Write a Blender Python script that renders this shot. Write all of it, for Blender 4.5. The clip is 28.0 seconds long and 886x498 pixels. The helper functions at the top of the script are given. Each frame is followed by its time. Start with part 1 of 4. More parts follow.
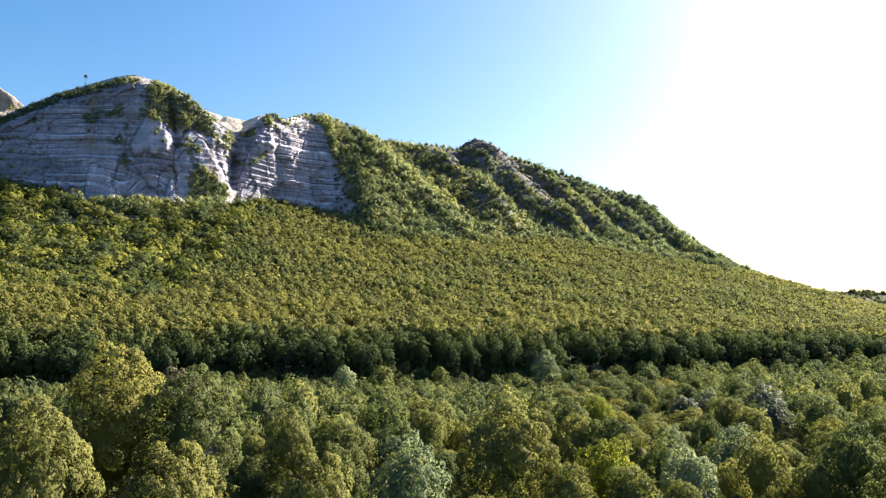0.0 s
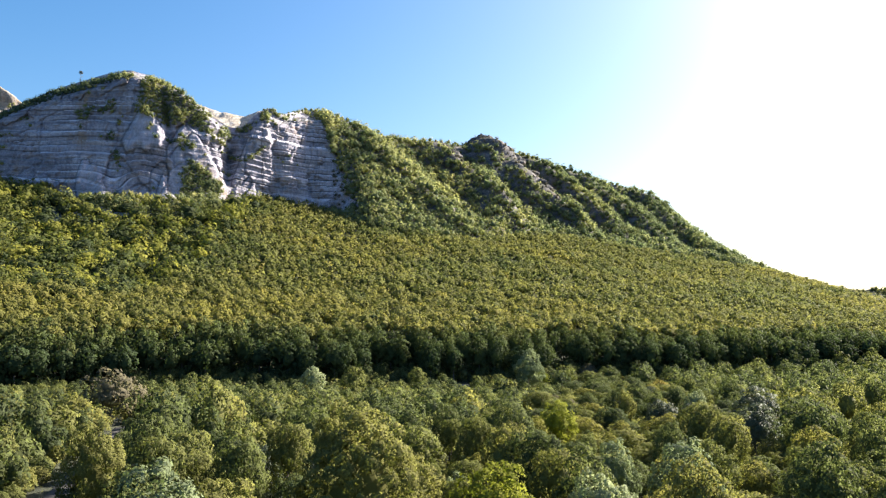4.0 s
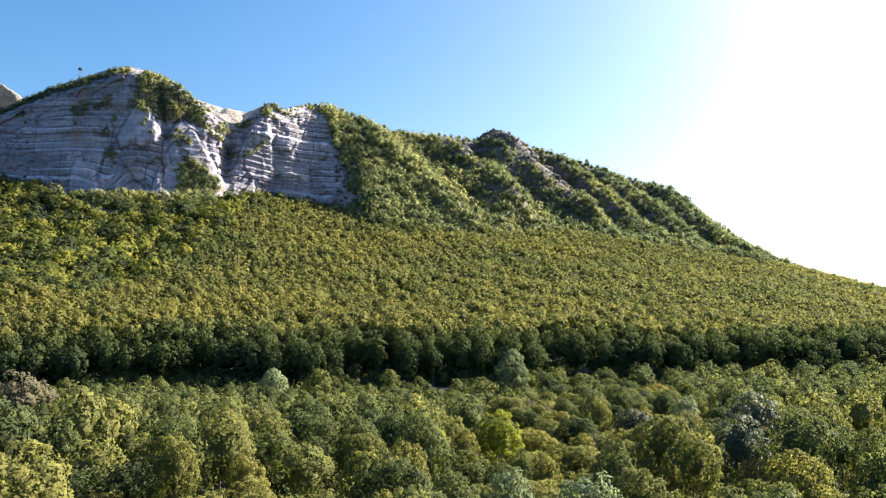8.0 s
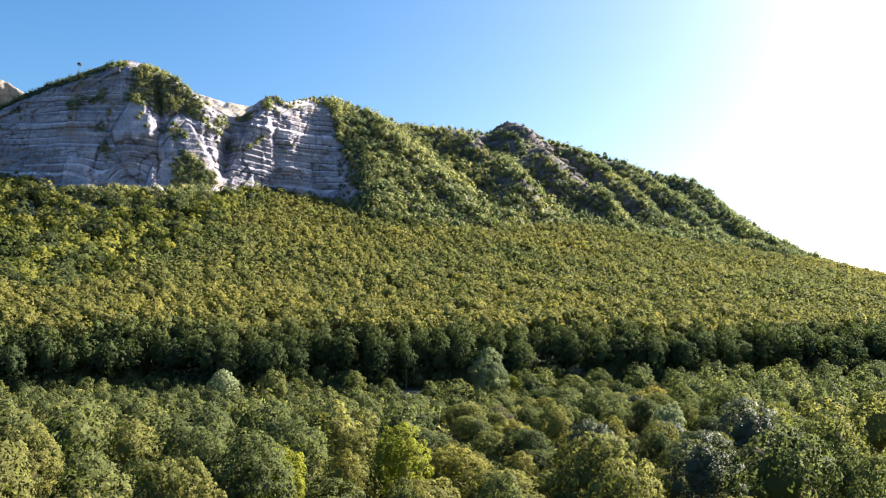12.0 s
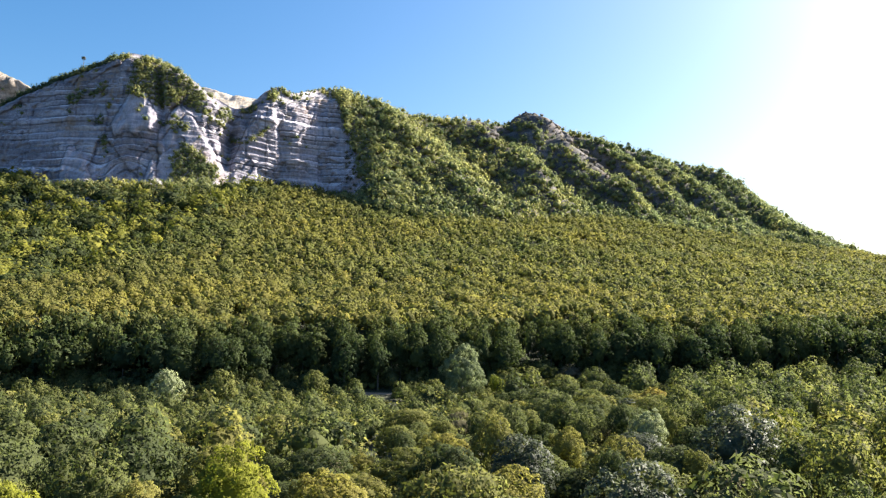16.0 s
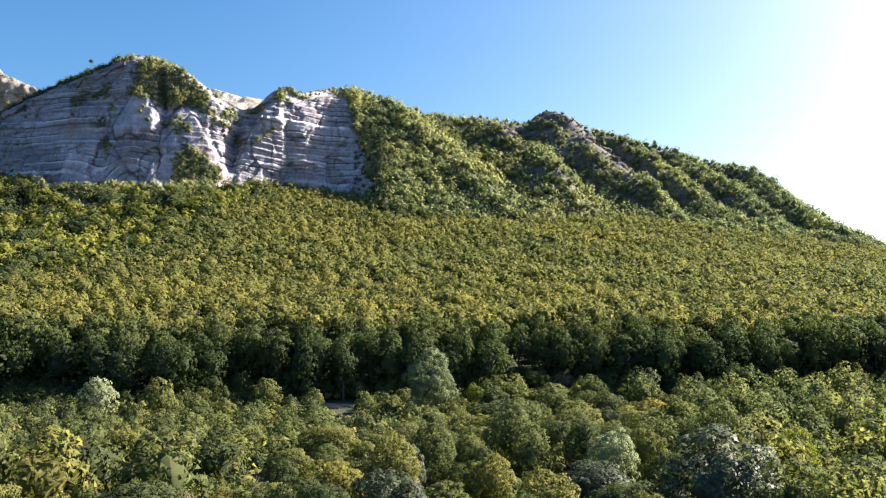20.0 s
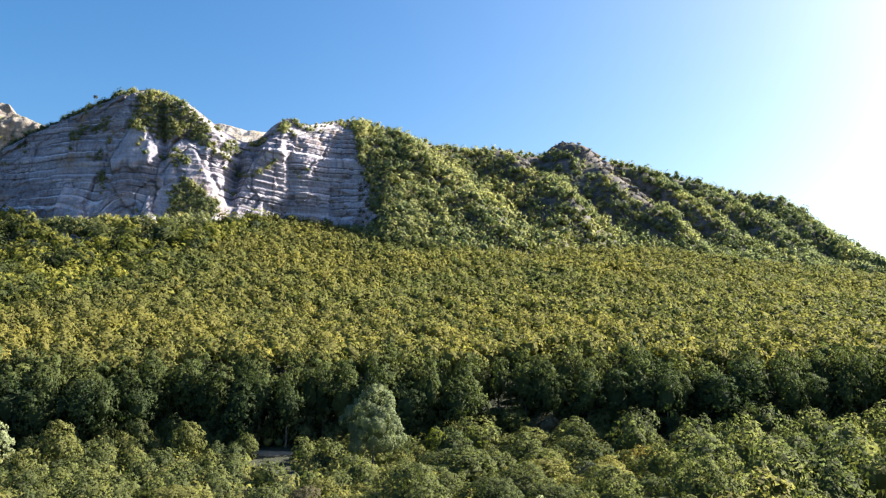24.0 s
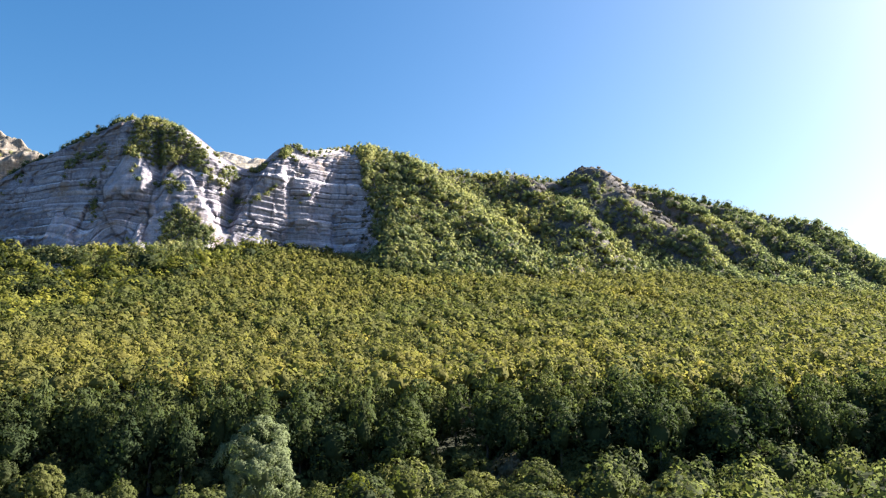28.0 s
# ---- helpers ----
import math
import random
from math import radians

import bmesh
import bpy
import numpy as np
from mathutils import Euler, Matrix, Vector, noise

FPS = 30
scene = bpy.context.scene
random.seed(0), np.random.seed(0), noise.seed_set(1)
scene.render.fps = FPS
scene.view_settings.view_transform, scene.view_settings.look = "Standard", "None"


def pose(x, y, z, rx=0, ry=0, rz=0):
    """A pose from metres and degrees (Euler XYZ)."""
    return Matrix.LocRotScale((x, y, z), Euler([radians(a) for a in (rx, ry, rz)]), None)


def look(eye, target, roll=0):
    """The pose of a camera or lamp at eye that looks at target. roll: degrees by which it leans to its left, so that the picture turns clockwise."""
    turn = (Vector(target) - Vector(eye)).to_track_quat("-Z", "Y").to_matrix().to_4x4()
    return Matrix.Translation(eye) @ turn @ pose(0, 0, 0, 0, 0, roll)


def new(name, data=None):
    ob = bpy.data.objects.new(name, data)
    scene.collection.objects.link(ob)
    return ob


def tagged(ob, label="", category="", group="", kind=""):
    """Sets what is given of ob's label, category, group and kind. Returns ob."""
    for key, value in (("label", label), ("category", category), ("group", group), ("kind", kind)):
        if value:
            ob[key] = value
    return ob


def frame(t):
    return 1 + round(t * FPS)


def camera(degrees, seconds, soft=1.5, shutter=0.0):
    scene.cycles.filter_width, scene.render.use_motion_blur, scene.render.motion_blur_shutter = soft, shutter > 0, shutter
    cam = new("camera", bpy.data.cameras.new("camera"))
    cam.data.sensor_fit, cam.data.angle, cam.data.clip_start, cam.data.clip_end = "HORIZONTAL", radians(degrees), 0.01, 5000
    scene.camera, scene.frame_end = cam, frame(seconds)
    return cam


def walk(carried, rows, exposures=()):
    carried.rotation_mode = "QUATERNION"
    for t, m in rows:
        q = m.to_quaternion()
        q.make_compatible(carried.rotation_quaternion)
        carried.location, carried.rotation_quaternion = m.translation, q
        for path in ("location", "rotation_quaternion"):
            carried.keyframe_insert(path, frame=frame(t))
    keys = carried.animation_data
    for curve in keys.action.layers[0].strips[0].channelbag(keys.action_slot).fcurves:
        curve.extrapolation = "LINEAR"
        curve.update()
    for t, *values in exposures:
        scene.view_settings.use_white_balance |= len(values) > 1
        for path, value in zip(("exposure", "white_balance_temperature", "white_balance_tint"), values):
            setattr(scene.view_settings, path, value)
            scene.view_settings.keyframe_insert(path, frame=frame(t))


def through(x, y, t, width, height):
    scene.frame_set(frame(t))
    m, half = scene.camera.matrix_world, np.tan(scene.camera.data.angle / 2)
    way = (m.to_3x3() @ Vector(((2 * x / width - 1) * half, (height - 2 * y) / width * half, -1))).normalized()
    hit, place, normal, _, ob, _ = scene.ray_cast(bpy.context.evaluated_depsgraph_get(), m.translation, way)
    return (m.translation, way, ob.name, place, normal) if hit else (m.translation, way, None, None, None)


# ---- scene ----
cam = camera(61.5, 28.0, 1.25)
PATH = [
    (0, (-64.684, -77.066, 24.345), (-52.16, 21.62, 34.51), 0.54),
    (0.5, (-62.806, -75.478, 24.256), (-50.50, 23.24, 34.45), 0.53),
    (1, (-60.844, -73.737, 24.164), (-48.75, 25.01, 34.34), 0.52),
    (1.5, (-58.808, -71.855, 24.068), (-46.94, 26.92, 34.21), 0.51),
    (2, (-56.705, -69.842, 23.969), (-45.09, 28.96, 34.08), 0.50),
    (2.5, (-54.543, -67.710, 23.865), (-43.21, 31.13, 33.96), 0.48),
    (3, (-52.329, -65.467, 23.758), (-41.37, 33.42, 33.86), 0.47),
    (3.5, (-50.070, -63.122, 23.647), (-39.55, 35.80, 33.79), 0.45),
    (5.5, (-40.721, -52.911, 23.169), (-32.11, 46.18, 33.52), 0.38),
    (6, (-38.336, -50.189, 23.042), (-30.12, 48.93, 33.41), 0.36),
    (6.5, (-35.942, -47.414, 22.911), (-28.15, 51.74, 33.33), 0.34),
    (7, (-33.545, -44.592, 22.777), (-26.18, 54.59, 33.22), 0.32),
    (7.5, (-31.149, -41.730, 22.640), (-24.24, 57.48, 33.07), 0.30),
    (8, (-28.759, -38.832, 22.501), (-22.30, 60.42, 32.90), 0.28),
    (8.5, (-26.380, -35.904, 22.358), (-20.38, 63.38, 32.71), 0.26),
    (9, (-24.014, -32.951, 22.213), (-18.48, 66.36, 32.55), 0.24),
    (9.5, (-21.665, -29.978, 22.065), (-16.60, 69.35, 32.44), 0.22),
    (10, (-19.337, -26.987, 21.914), (-14.74, 72.36, 32.33), 0.19),
    (10.5, (-17.032, -23.983, 21.761), (-12.91, 75.39, 32.18), 0.17),
    (11, (-14.754, -20.968, 21.606), (-11.10, 78.42, 32.03), 0.14),
    (11.5, (-12.504, -17.946, 21.448), (-9.34, 81.46, 31.89), 0.12),
    (12, (-10.285, -14.918, 21.288), (-7.65, 84.50, 31.76), 0.10),
    (12.5, (-8.098, -11.886, 21.125), (-6.01, 87.54, 31.63), 0.07),
    (14.5, (0.301, 0.260, 20.455), (0.26, 99.73, 30.78), -0.03),
    (15, (2.311, 3.299, 20.282), (1.72, 102.77, 30.58), -0.05),
    (15.5, (4.283, 6.341, 20.108), (3.15, 105.80, 30.44), -0.08),
    (16, (6.220, 9.386, 19.932), (4.52, 108.83, 30.32), -0.10),
    (16.5, (8.120, 12.437, 19.754), (5.83, 111.86, 30.20), -0.13),
    (17, (9.986, 15.494, 19.575), (7.12, 114.90, 30.06), -0.15),
    (17.5, (11.819, 18.561, 19.395), (8.38, 117.95, 29.92), -0.18),
    (18, (13.619, 21.641, 19.213), (9.62, 121.00, 29.79), -0.20),
    (18.5, (15.389, 24.736, 19.030), (10.84, 124.06, 29.71), -0.23),
    (19, (17.131, 27.851, 18.845), (12.04, 127.13, 29.73), -0.25),
    (19.5, (18.847, 30.990, 18.660), (13.22, 130.21, 29.82), -0.27),
    (20, (20.540, 34.158, 18.473), (14.37, 133.31, 29.94), -0.30),
    (20.5, (22.213, 37.359, 18.285), (15.50, 136.42, 30.22), -0.32),
    (21, (23.869, 40.599, 18.097), (16.62, 139.53, 30.76), -0.34),
    (21.5, (25.513, 43.883, 17.907), (17.75, 142.67, 31.39), -0.36),
    (23.5, (32.035, 57.605, 17.142), (22.47, 155.81, 33.42), -0.45),
    (24, (33.676, 61.218, 16.949), (23.71, 159.27, 33.88), -0.47),
    (24.5, (35.332, 64.921, 16.756), (24.94, 162.81, 34.37), -0.49),
    (25, (37.008, 68.721, 16.563), (26.18, 166.43, 34.86), -0.51),
    (25.5, (38.710, 72.629, 16.369), (27.40, 170.16, 35.35), -0.52),
    (26, (40.445, 76.655, 16.176), (28.59, 173.98, 35.85), -0.54),
    (26.5, (42.218, 80.807, 15.982), (29.76, 177.92, 36.34), -0.56),
    (27, (44.037, 85.098, 15.788), (30.95, 181.98, 36.82), -0.57),
    (27.5, (45.909, 89.538, 15.594), (32.21, 186.21, 37.20), -0.59),
    (28, (47.842, 94.138, 15.400), (33.53, 190.64, 37.36), -0.60),
]
walk(cam, [(t, look(eye, target, roll)) for t, eye, target, roll in PATH], ((0, 2.12), (28, 2.10)))

# ---- light ----
SUN_AZ, SUN_EL = radians(59.5), radians(32.0)      # clockwise from +y, above the horizon
world = bpy.data.worlds.new("world")
scene.world = world
world.use_nodes = True
wn = world.node_tree.nodes
sky = wn.new("ShaderNodeTexSky")
sky.sky_type, sky.sun_disc = "NISHITA", False
sky.sun_elevation, sky.sun_rotation = SUN_EL, SUN_AZ
sky.air_density, sky.dust_density, sky.ozone_density = 1.0, 1.6, 1.2
vivid = wn.new("ShaderNodeHueSaturation")
vivid.inputs["Hue"].default_value, vivid.inputs["Saturation"].default_value = 0.5, 1.42
world.node_tree.links.new(sky.outputs[0], vivid.inputs["Color"])
parts = wn.new("ShaderNodeSeparateColor")
blue = wn.new("ShaderNodeMath")
blue.operation = "DIVIDE"
blueness = wn.new("ShaderNodeMapRange")
blueness.inputs[1].default_value, blueness.inputs[2].default_value = 0.95, 1.25
only_blue = wn.new("ShaderNodeMix")
only_blue.data_type = "RGBA"
world.node_tree.links.new(sky.outputs[0], parts.inputs[0])
world.node_tree.links.new(parts.outputs[2], blue.inputs[0])
world.node_tree.links.new(parts.outputs[0], blue.inputs[1])
world.node_tree.links.new(blue.outputs[0], blueness.inputs[0])
world.node_tree.links.new(blueness.outputs[0], only_blue.inputs[0])
world.node_tree.links.new(sky.outputs[0], only_blue.inputs[6])
world.node_tree.links.new(vivid.outputs[0], only_blue.inputs[7])
world.node_tree.links.new(only_blue.outputs[2], wn["Background"].inputs[0])
wn["Background"].inputs[1].default_value = 0.0525
sun = new("sun", bpy.data.lights.new("sun", "SUN"))
sun.data.energy, sun.data.angle, sun.data.color = 5.0, radians(0.6), (1.0, 0.93, 0.80)
sun.matrix_world = look((0, 0, 0), (-math.sin(SUN_AZ) * math.cos(SUN_EL), -math.cos(SUN_AZ) * math.cos(SUN_EL), -math.sin(SUN_EL)))


# ---- materials ----
def material(name):
    m = bpy.data.materials.new(name)
    m.use_nodes = True
    return m, m.node_tree.nodes, m.node_tree.links, m.node_tree.nodes["Principled BSDF"]


def add(nodes, kind, **values):
    n = nodes.new("ShaderNode" + kind)
    for key, value in values.items():
        n.inputs[key].default_value = value
    return n


def ramp(nodes, stops):
    n = nodes.new("ShaderNodeValToRGB")
    for i, (at, colour) in enumerate(stops):
        e = n.color_ramp.elements[i] if i < 2 else n.color_ramp.elements.new(at)
        e.position, e.color = at, (*colour, 1)
    return n


def mix(nodes, links, kind, a, b, fac):
    n = nodes.new("ShaderNodeMix")
    n.data_type, n.blend_type = "RGBA", kind
    for socket, value in ((n.inputs[6], a), (n.inputs[7], b), (n.inputs[0], fac)):
        if hasattr(value, "is_output"):
            links.new(value, socket)
        else:
            socket.default_value = (*value, 1) if isinstance(value, tuple) else value
    return n.outputs[2]


def noise_at(nodes, links, scale, detail=4, rough=0.6, stretch=(1, 1, 1), turn=(0, 0, 0)):
    tc = nodes.new("ShaderNodeTexCoord")
    mp = nodes.new("ShaderNodeMapping")
    mp.inputs["Scale"].default_value, mp.inputs["Rotation"].default_value = stretch, turn
    n = add(nodes, "TexNoise", Scale=scale, Detail=detail, Roughness=rough)
    links.new(tc.outputs["Object"], mp.inputs[0])
    links.new(mp.outputs[0], n.inputs[0])
    return n.outputs[0]


def foliage(name, stops, through=0.36, by_object=0.0, shine=0.06, vary=0.1, dull=0.85):
    """Leaves: a colour along the ramp by each tree's tint, varied from leaf to leaf, and light that passes through them."""
    m, nodes, links, bsdf = material(name)
    tint = nodes.new("ShaderNodeAttribute")
    tint.attribute_name = "tint"
    geo, info = nodes.new("ShaderNodeNewGeometry"), nodes.new("ShaderNodeObjectInfo")
    jitter = nodes.new("ShaderNodeMath")
    jitter.operation = "MULTIPLY_ADD"
    jitter.inputs[1].default_value = 0.05
    links.new(geo.outputs["Random Per Island"], jitter.inputs[0])
    links.new(tint.outputs["Fac"], jitter.inputs[2])
    shift = nodes.new("ShaderNodeMath")
    shift.operation = "MULTIPLY_ADD"
    shift.inputs[1].default_value = by_object
    links.new(info.outputs["Random"], shift.inputs[0])
    links.new(jitter.outputs[0], shift.inputs[2])
    cr = ramp(nodes, stops)
    links.new(shift.outputs[0], cr.inputs[0])
    value = nodes.new("ShaderNodeMapRange")
    value.inputs[3].default_value, value.inputs[4].default_value = 1 - vary, 1 + vary
    links.new(geo.outputs["Random Per Island"], value.inputs[0])
    hsv = nodes.new("ShaderNodeHueSaturation")
    links.new(cr.outputs[0], hsv.inputs["Color"])
    links.new(value.outputs[0], hsv.inputs["Value"])
    bsdf.inputs["Roughness"].default_value = dull
    bsdf.inputs["Specular IOR Level"].default_value = shine
    links.new(hsv.outputs[0], bsdf.inputs["Base Color"])
    # leaves lie mostly along the outside of their bough
    bough = nodes.new("ShaderNodeAttribute")
    bough.attribute_name = "bough"
    turned = nodes.new("ShaderNodeVectorTransform")
    turned.vector_type, turned.convert_from, turned.convert_to = "NORMAL", "OBJECT", "WORLD"
    links.new(bough.outputs["Vector"], turned.inputs[0])
    lean = nodes.new("ShaderNodeVectorMath")
    lean.operation = "MULTIPLY_ADD"
    lean.inputs[1].default_value = (3.0, 3.0, 3.0)
    links.new(turned.outputs[0], lean.inputs[0])
    links.new(geo.outputs["Normal"], lean.inputs[2])
    unit = nodes.new("ShaderNodeVectorMath")
    unit.operation = "NORMALIZE"
    links.new(lean.outputs[0], unit.inputs[0])
    links.new(unit.outputs[0], bsdf.inputs["Normal"])
    tr = nodes.new("ShaderNodeBsdfTranslucent")
    warm = mix(nodes, links, "MULTIPLY", hsv.outputs[0], (1.05, 1.2, 0.55), 1.0)
    links.new(warm, tr.inputs[0])
    ms = nodes.new("ShaderNodeMixShader")
    ms.inputs[0].default_value = through
    links.new(bsdf.outputs[0], ms.inputs[1])
    links.new(tr.outputs[0], ms.inputs[2])
    links.new(ms.outputs[0], nodes["Material Output"].inputs[0])
    return m


GREENS = ((0.0, (0.028, 0.044, 0.024)), (0.25, (0.064, 0.078, 0.030)), (0.5, (0.119, 0.115, 0.037)),
          (0.7, (0.168, 0.148, 0.039)), (0.85, (0.179, 0.129, 0.042)), (1.0, (0.119, 0.080, 0.042)))
MIXED = ((0.0, (0.046, 0.058, 0.030)), (0.25, (0.096, 0.106, 0.041)), (0.5, (0.142, 0.133, 0.044)),
         (0.7, (0.180, 0.158, 0.042)), (0.85, (0.190, 0.132, 0.050)), (1.0, (0.150, 0.102, 0.066)))
LIME = ((0.0, (0.024, 0.033, 0.020)), (0.35, (0.060, 0.071, 0.027)), (0.6, (0.111, 0.115, 0.030)), (1.0, (0.189, 0.178, 0.036)))
SCRUB = ((0.0, (0.053, 0.075, 0.049)), (0.25, (0.119, 0.140, 0.073)), (0.5, (0.209, 0.206, 0.087)),
         (0.7, (0.278, 0.245, 0.093)), (0.85, (0.266, 0.204, 0.096)), (1.0, (0.201, 0.148, 0.102)))
LEAF_HEATH = foliage("heath_leaves", ((0.0, (0.064, 0.061, 0.048)), (0.5, (0.122, 0.106, 0.083)), (1.0, (0.173, 0.144, 0.109))), 0.2)
LEAF_WEST = foliage("lime_leaves", LIME, 0.28)
LEAF_FAN = foliage("fan_leaves", GREENS, 0.27)
LEAF_SLOPE = foliage("slope_leaves", SCRUB, 0.3)
LEAF_VALLEY = foliage("valley_leaves", MIXED, 0.32, by_object=0.06, shine=0.05, vary=0.22, dull=0.8)
LEAF_GREY = foliage("silvery_leaves", ((0.0, (0.096, 0.118, 0.066)), (0.5, (0.164, 0.188, 0.107)), (1.0, (0.235, 0.250, 0.152))), 0.25)
LEAF_GLOSSY = foliage("glossy_leaves", ((0.0, (0.043, 0.052, 0.034)), (1.0, (0.075, 0.086, 0.058))), 0.2, shine=0.14, dull=0.6)
LEAF_BRIGHT = foliage("bright_leaves", ((0.0, (0.108, 0.126, 0.023)), (0.5, (0.149, 0.158, 0.025)), (1.0, (0.194, 0.184, 0.029))), 0.3)
LEAF_DRY = foliage("dry_leaves", ((0.0, (0.068, 0.061, 0.039)), (0.5, (0.100, 0.088, 0.058)), (1.0, (0.132, 0.115, 0.077))), 0.2)


def bark_material():
    m, nodes, links, bsdf = material("bark")
    n = noise_at(nodes, links, 1.6, 6, 0.7, (6, 6, 0.8))
    cr = ramp(nodes, ((0.3, (0.05, 0.04, 0.03)), (0.7, (0.16, 0.135, 0.11))))
    links.new(n, cr.inputs[0])
    links.new(cr.outputs[0], bsdf.inputs["Base Color"])
    bump = add(nodes, "Bump", Strength=0.6, Distance=0.05)
    links.new(n, bump.inputs["Height"])
    links.new(bump.outputs[0], bsdf.inputs["Normal"])
    bsdf.inputs["Roughness"].default_value = 0.9
    return m


BARK = bark_material()


def rock_material(name, dark, pale, stain, grass, by_block=0.0):
    """Bedded limestone: grey beds with thin dark joints, upright run-off streaks, rusty stains, and turf on what lies flat."""
    m, nodes, links, bsdf = material(name)
    big = noise_at(nodes, links, 0.035, 5, 0.6)
    fine = noise_at(nodes, links, 0.55, 8, 0.7)
    beds = noise_at(nodes, links, 0.20, 6, 0.62, (0.12, 0.12, 1.3), (0.03, 0.06, 0))
    runs = noise_at(nodes, links, 0.26, 5, 0.7, (1.4, 1.4, 0.10))
    cr = ramp(nodes, ((0.40, dark), (0.61, pale)))
    links.new(mix(nodes, links, "MIX", fine, big, 0.45), cr.inputs[0])
    bed = ramp(nodes, ((0.38, (0.34, 0.34, 0.38)), (0.56, (1.0, 1.0, 1.0))))
    links.new(beds, bed.inputs[0])
    colour = mix(nodes, links, "MULTIPLY", cr.outputs[0], bed.outputs[0], 0.5)
    tc, wave = nodes.new("ShaderNodeTexCoord"), nodes.new("ShaderNodeTexWave")
    wave.wave_type, wave.bands_direction, wave.wave_profile = "BANDS", "Z", "SIN"
    for key, value in (("Scale", 0.052), ("Distortion", 14.0), ("Detail", 5.0), ("Detail Scale", 0.35), ("Detail Roughness", 0.6)):
        wave.inputs[key].default_value = value
    links.new(tc.outputs["Object"], wave.inputs[0])
    joint = ramp(nodes, ((0.05, (0.22, 0.23, 0.27)), (0.20, (1.0, 1.0, 1.0))))
    links.new(wave.outputs[1], joint.inputs[0])
    colour = mix(nodes, links, "MULTIPLY", colour, joint.outputs[0], 0.15)
    run = ramp(nodes, ((0.40, (0.55, 0.55, 0.58)), (0.56, (1.0, 1.0, 1.0))))
    links.new(runs, run.inputs[0])
    colour = mix(nodes, links, "MULTIPLY", colour, run.outputs[0], 0.5)
    # clean slabs where the rock broke away; cracks and undercut shade painted dark; ledges pale with rubble and painted
    # light
    marks = {}
    for key in ("fresh", "joint", "lit_ledge", "tone"):
        marks[key] = nodes.new("ShaderNodeAttribute")
        marks[key].attribute_name = key
    clean = ramp(nodes, ((0.36, tuple(c * 0.66 for c in pale)), (0.60, tuple(c * 1.05 for c in pale))))
    links.new(runs, clean.inputs[0])
    share = nodes.new("ShaderNodeMath")
    share.operation = "MULTIPLY"
    share.inputs[1].default_value = 0.52
    links.new(marks["fresh"].outputs["Fac"], share.inputs[0])
    colour = mix(nodes, links, "MIX", colour, clean.outputs[0], share.outputs[0])
    colour = mix(nodes, links, "MIX", colour, tuple(min(1.0, c * 1.3) for c in pale), marks["lit_ledge"].outputs["Fac"])
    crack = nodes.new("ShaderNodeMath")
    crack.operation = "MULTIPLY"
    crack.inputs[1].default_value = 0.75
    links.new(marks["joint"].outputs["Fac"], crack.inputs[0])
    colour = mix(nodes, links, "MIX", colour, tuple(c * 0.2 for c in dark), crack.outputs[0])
    # each block of stone has its own shade
    shade = ramp(nodes, ((0.05, (0.62, 0.62, 0.64)), (0.95, (1.25, 1.23, 1.2))))
    links.new(marks["tone"].outputs["Fac"], shade.inputs[0])
    colour = mix(nodes, links, "MULTIPLY", colour, shade.outputs[0], by_block)
    rust = ramp(nodes, ((0.54, (0, 0, 0)), (0.72, (1, 1, 1))))
    links.new(noise_at(nodes, links, 0.05, 6, 0.7, (1.2, 1.2, 0.35), (0, 0, 0.6)), rust.inputs[0])
    colour = mix(nodes, links, "MIX", colour, stain, rust.outputs[0])
    geo, sep = nodes.new("ShaderNodeNewGeometry"), nodes.new("ShaderNodeSeparateXYZ")
    links.new(geo.outputs["Normal"], sep.inputs[0])
    flat = nodes.new("ShaderNodeMapRange")
    flat.inputs[1].default_value, flat.inputs[2].default_value = 0.72, 0.88
    links.new(sep.outputs["Z"], flat.inputs[0])
    patchy = nodes.new("ShaderNodeMath")
    patchy.operation = "MULTIPLY"
    some = ramp(nodes, ((0.42, (0, 0, 0)), (0.60, (1, 1, 1))))
    links.new(fine, some.inputs[0])
    links.new(flat.outputs[0], patchy.inputs[0])
    links.new(some.outputs[0], patchy.inputs[1])
    colour = mix(nodes, links, "MIX", colour, grass, patchy.outputs[0])
    links.new(colour, bsdf.inputs["Base Color"])
    bump = add(nodes, "Bump", Strength=1.0, Distance=2.0)
    links.new(mix(nodes, links, "MIX", fine, beds, 0.5), bump.inputs["Height"])
    links.new(bump.outputs[0], bsdf.inputs["Normal"])
    bsdf.inputs["Roughness"].default_value = 0.92
    bsdf.inputs["Specular IOR Level"].default_value = 0.2
    return m


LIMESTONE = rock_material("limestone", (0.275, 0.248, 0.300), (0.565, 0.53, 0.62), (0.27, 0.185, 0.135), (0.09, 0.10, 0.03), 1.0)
SCREE = rock_material("slope_rock", (0.082, 0.075, 0.078), (0.230, 0.205, 0.205), (0.164, 0.115, 0.066), (0.061, 0.061, 0.021))
CRAG = rock_material("crag_stone", (0.20, 0.165, 0.14), (0.44, 0.385, 0.34), (0.27, 0.19, 0.12), (0.12, 0.12, 0.045))
QUARRY = rock_material("quarry_stone", (0.42, 0.34, 0.26), (0.80, 0.74, 0.66), (0.50, 0.28, 0.12), (0.30, 0.25, 0.18))


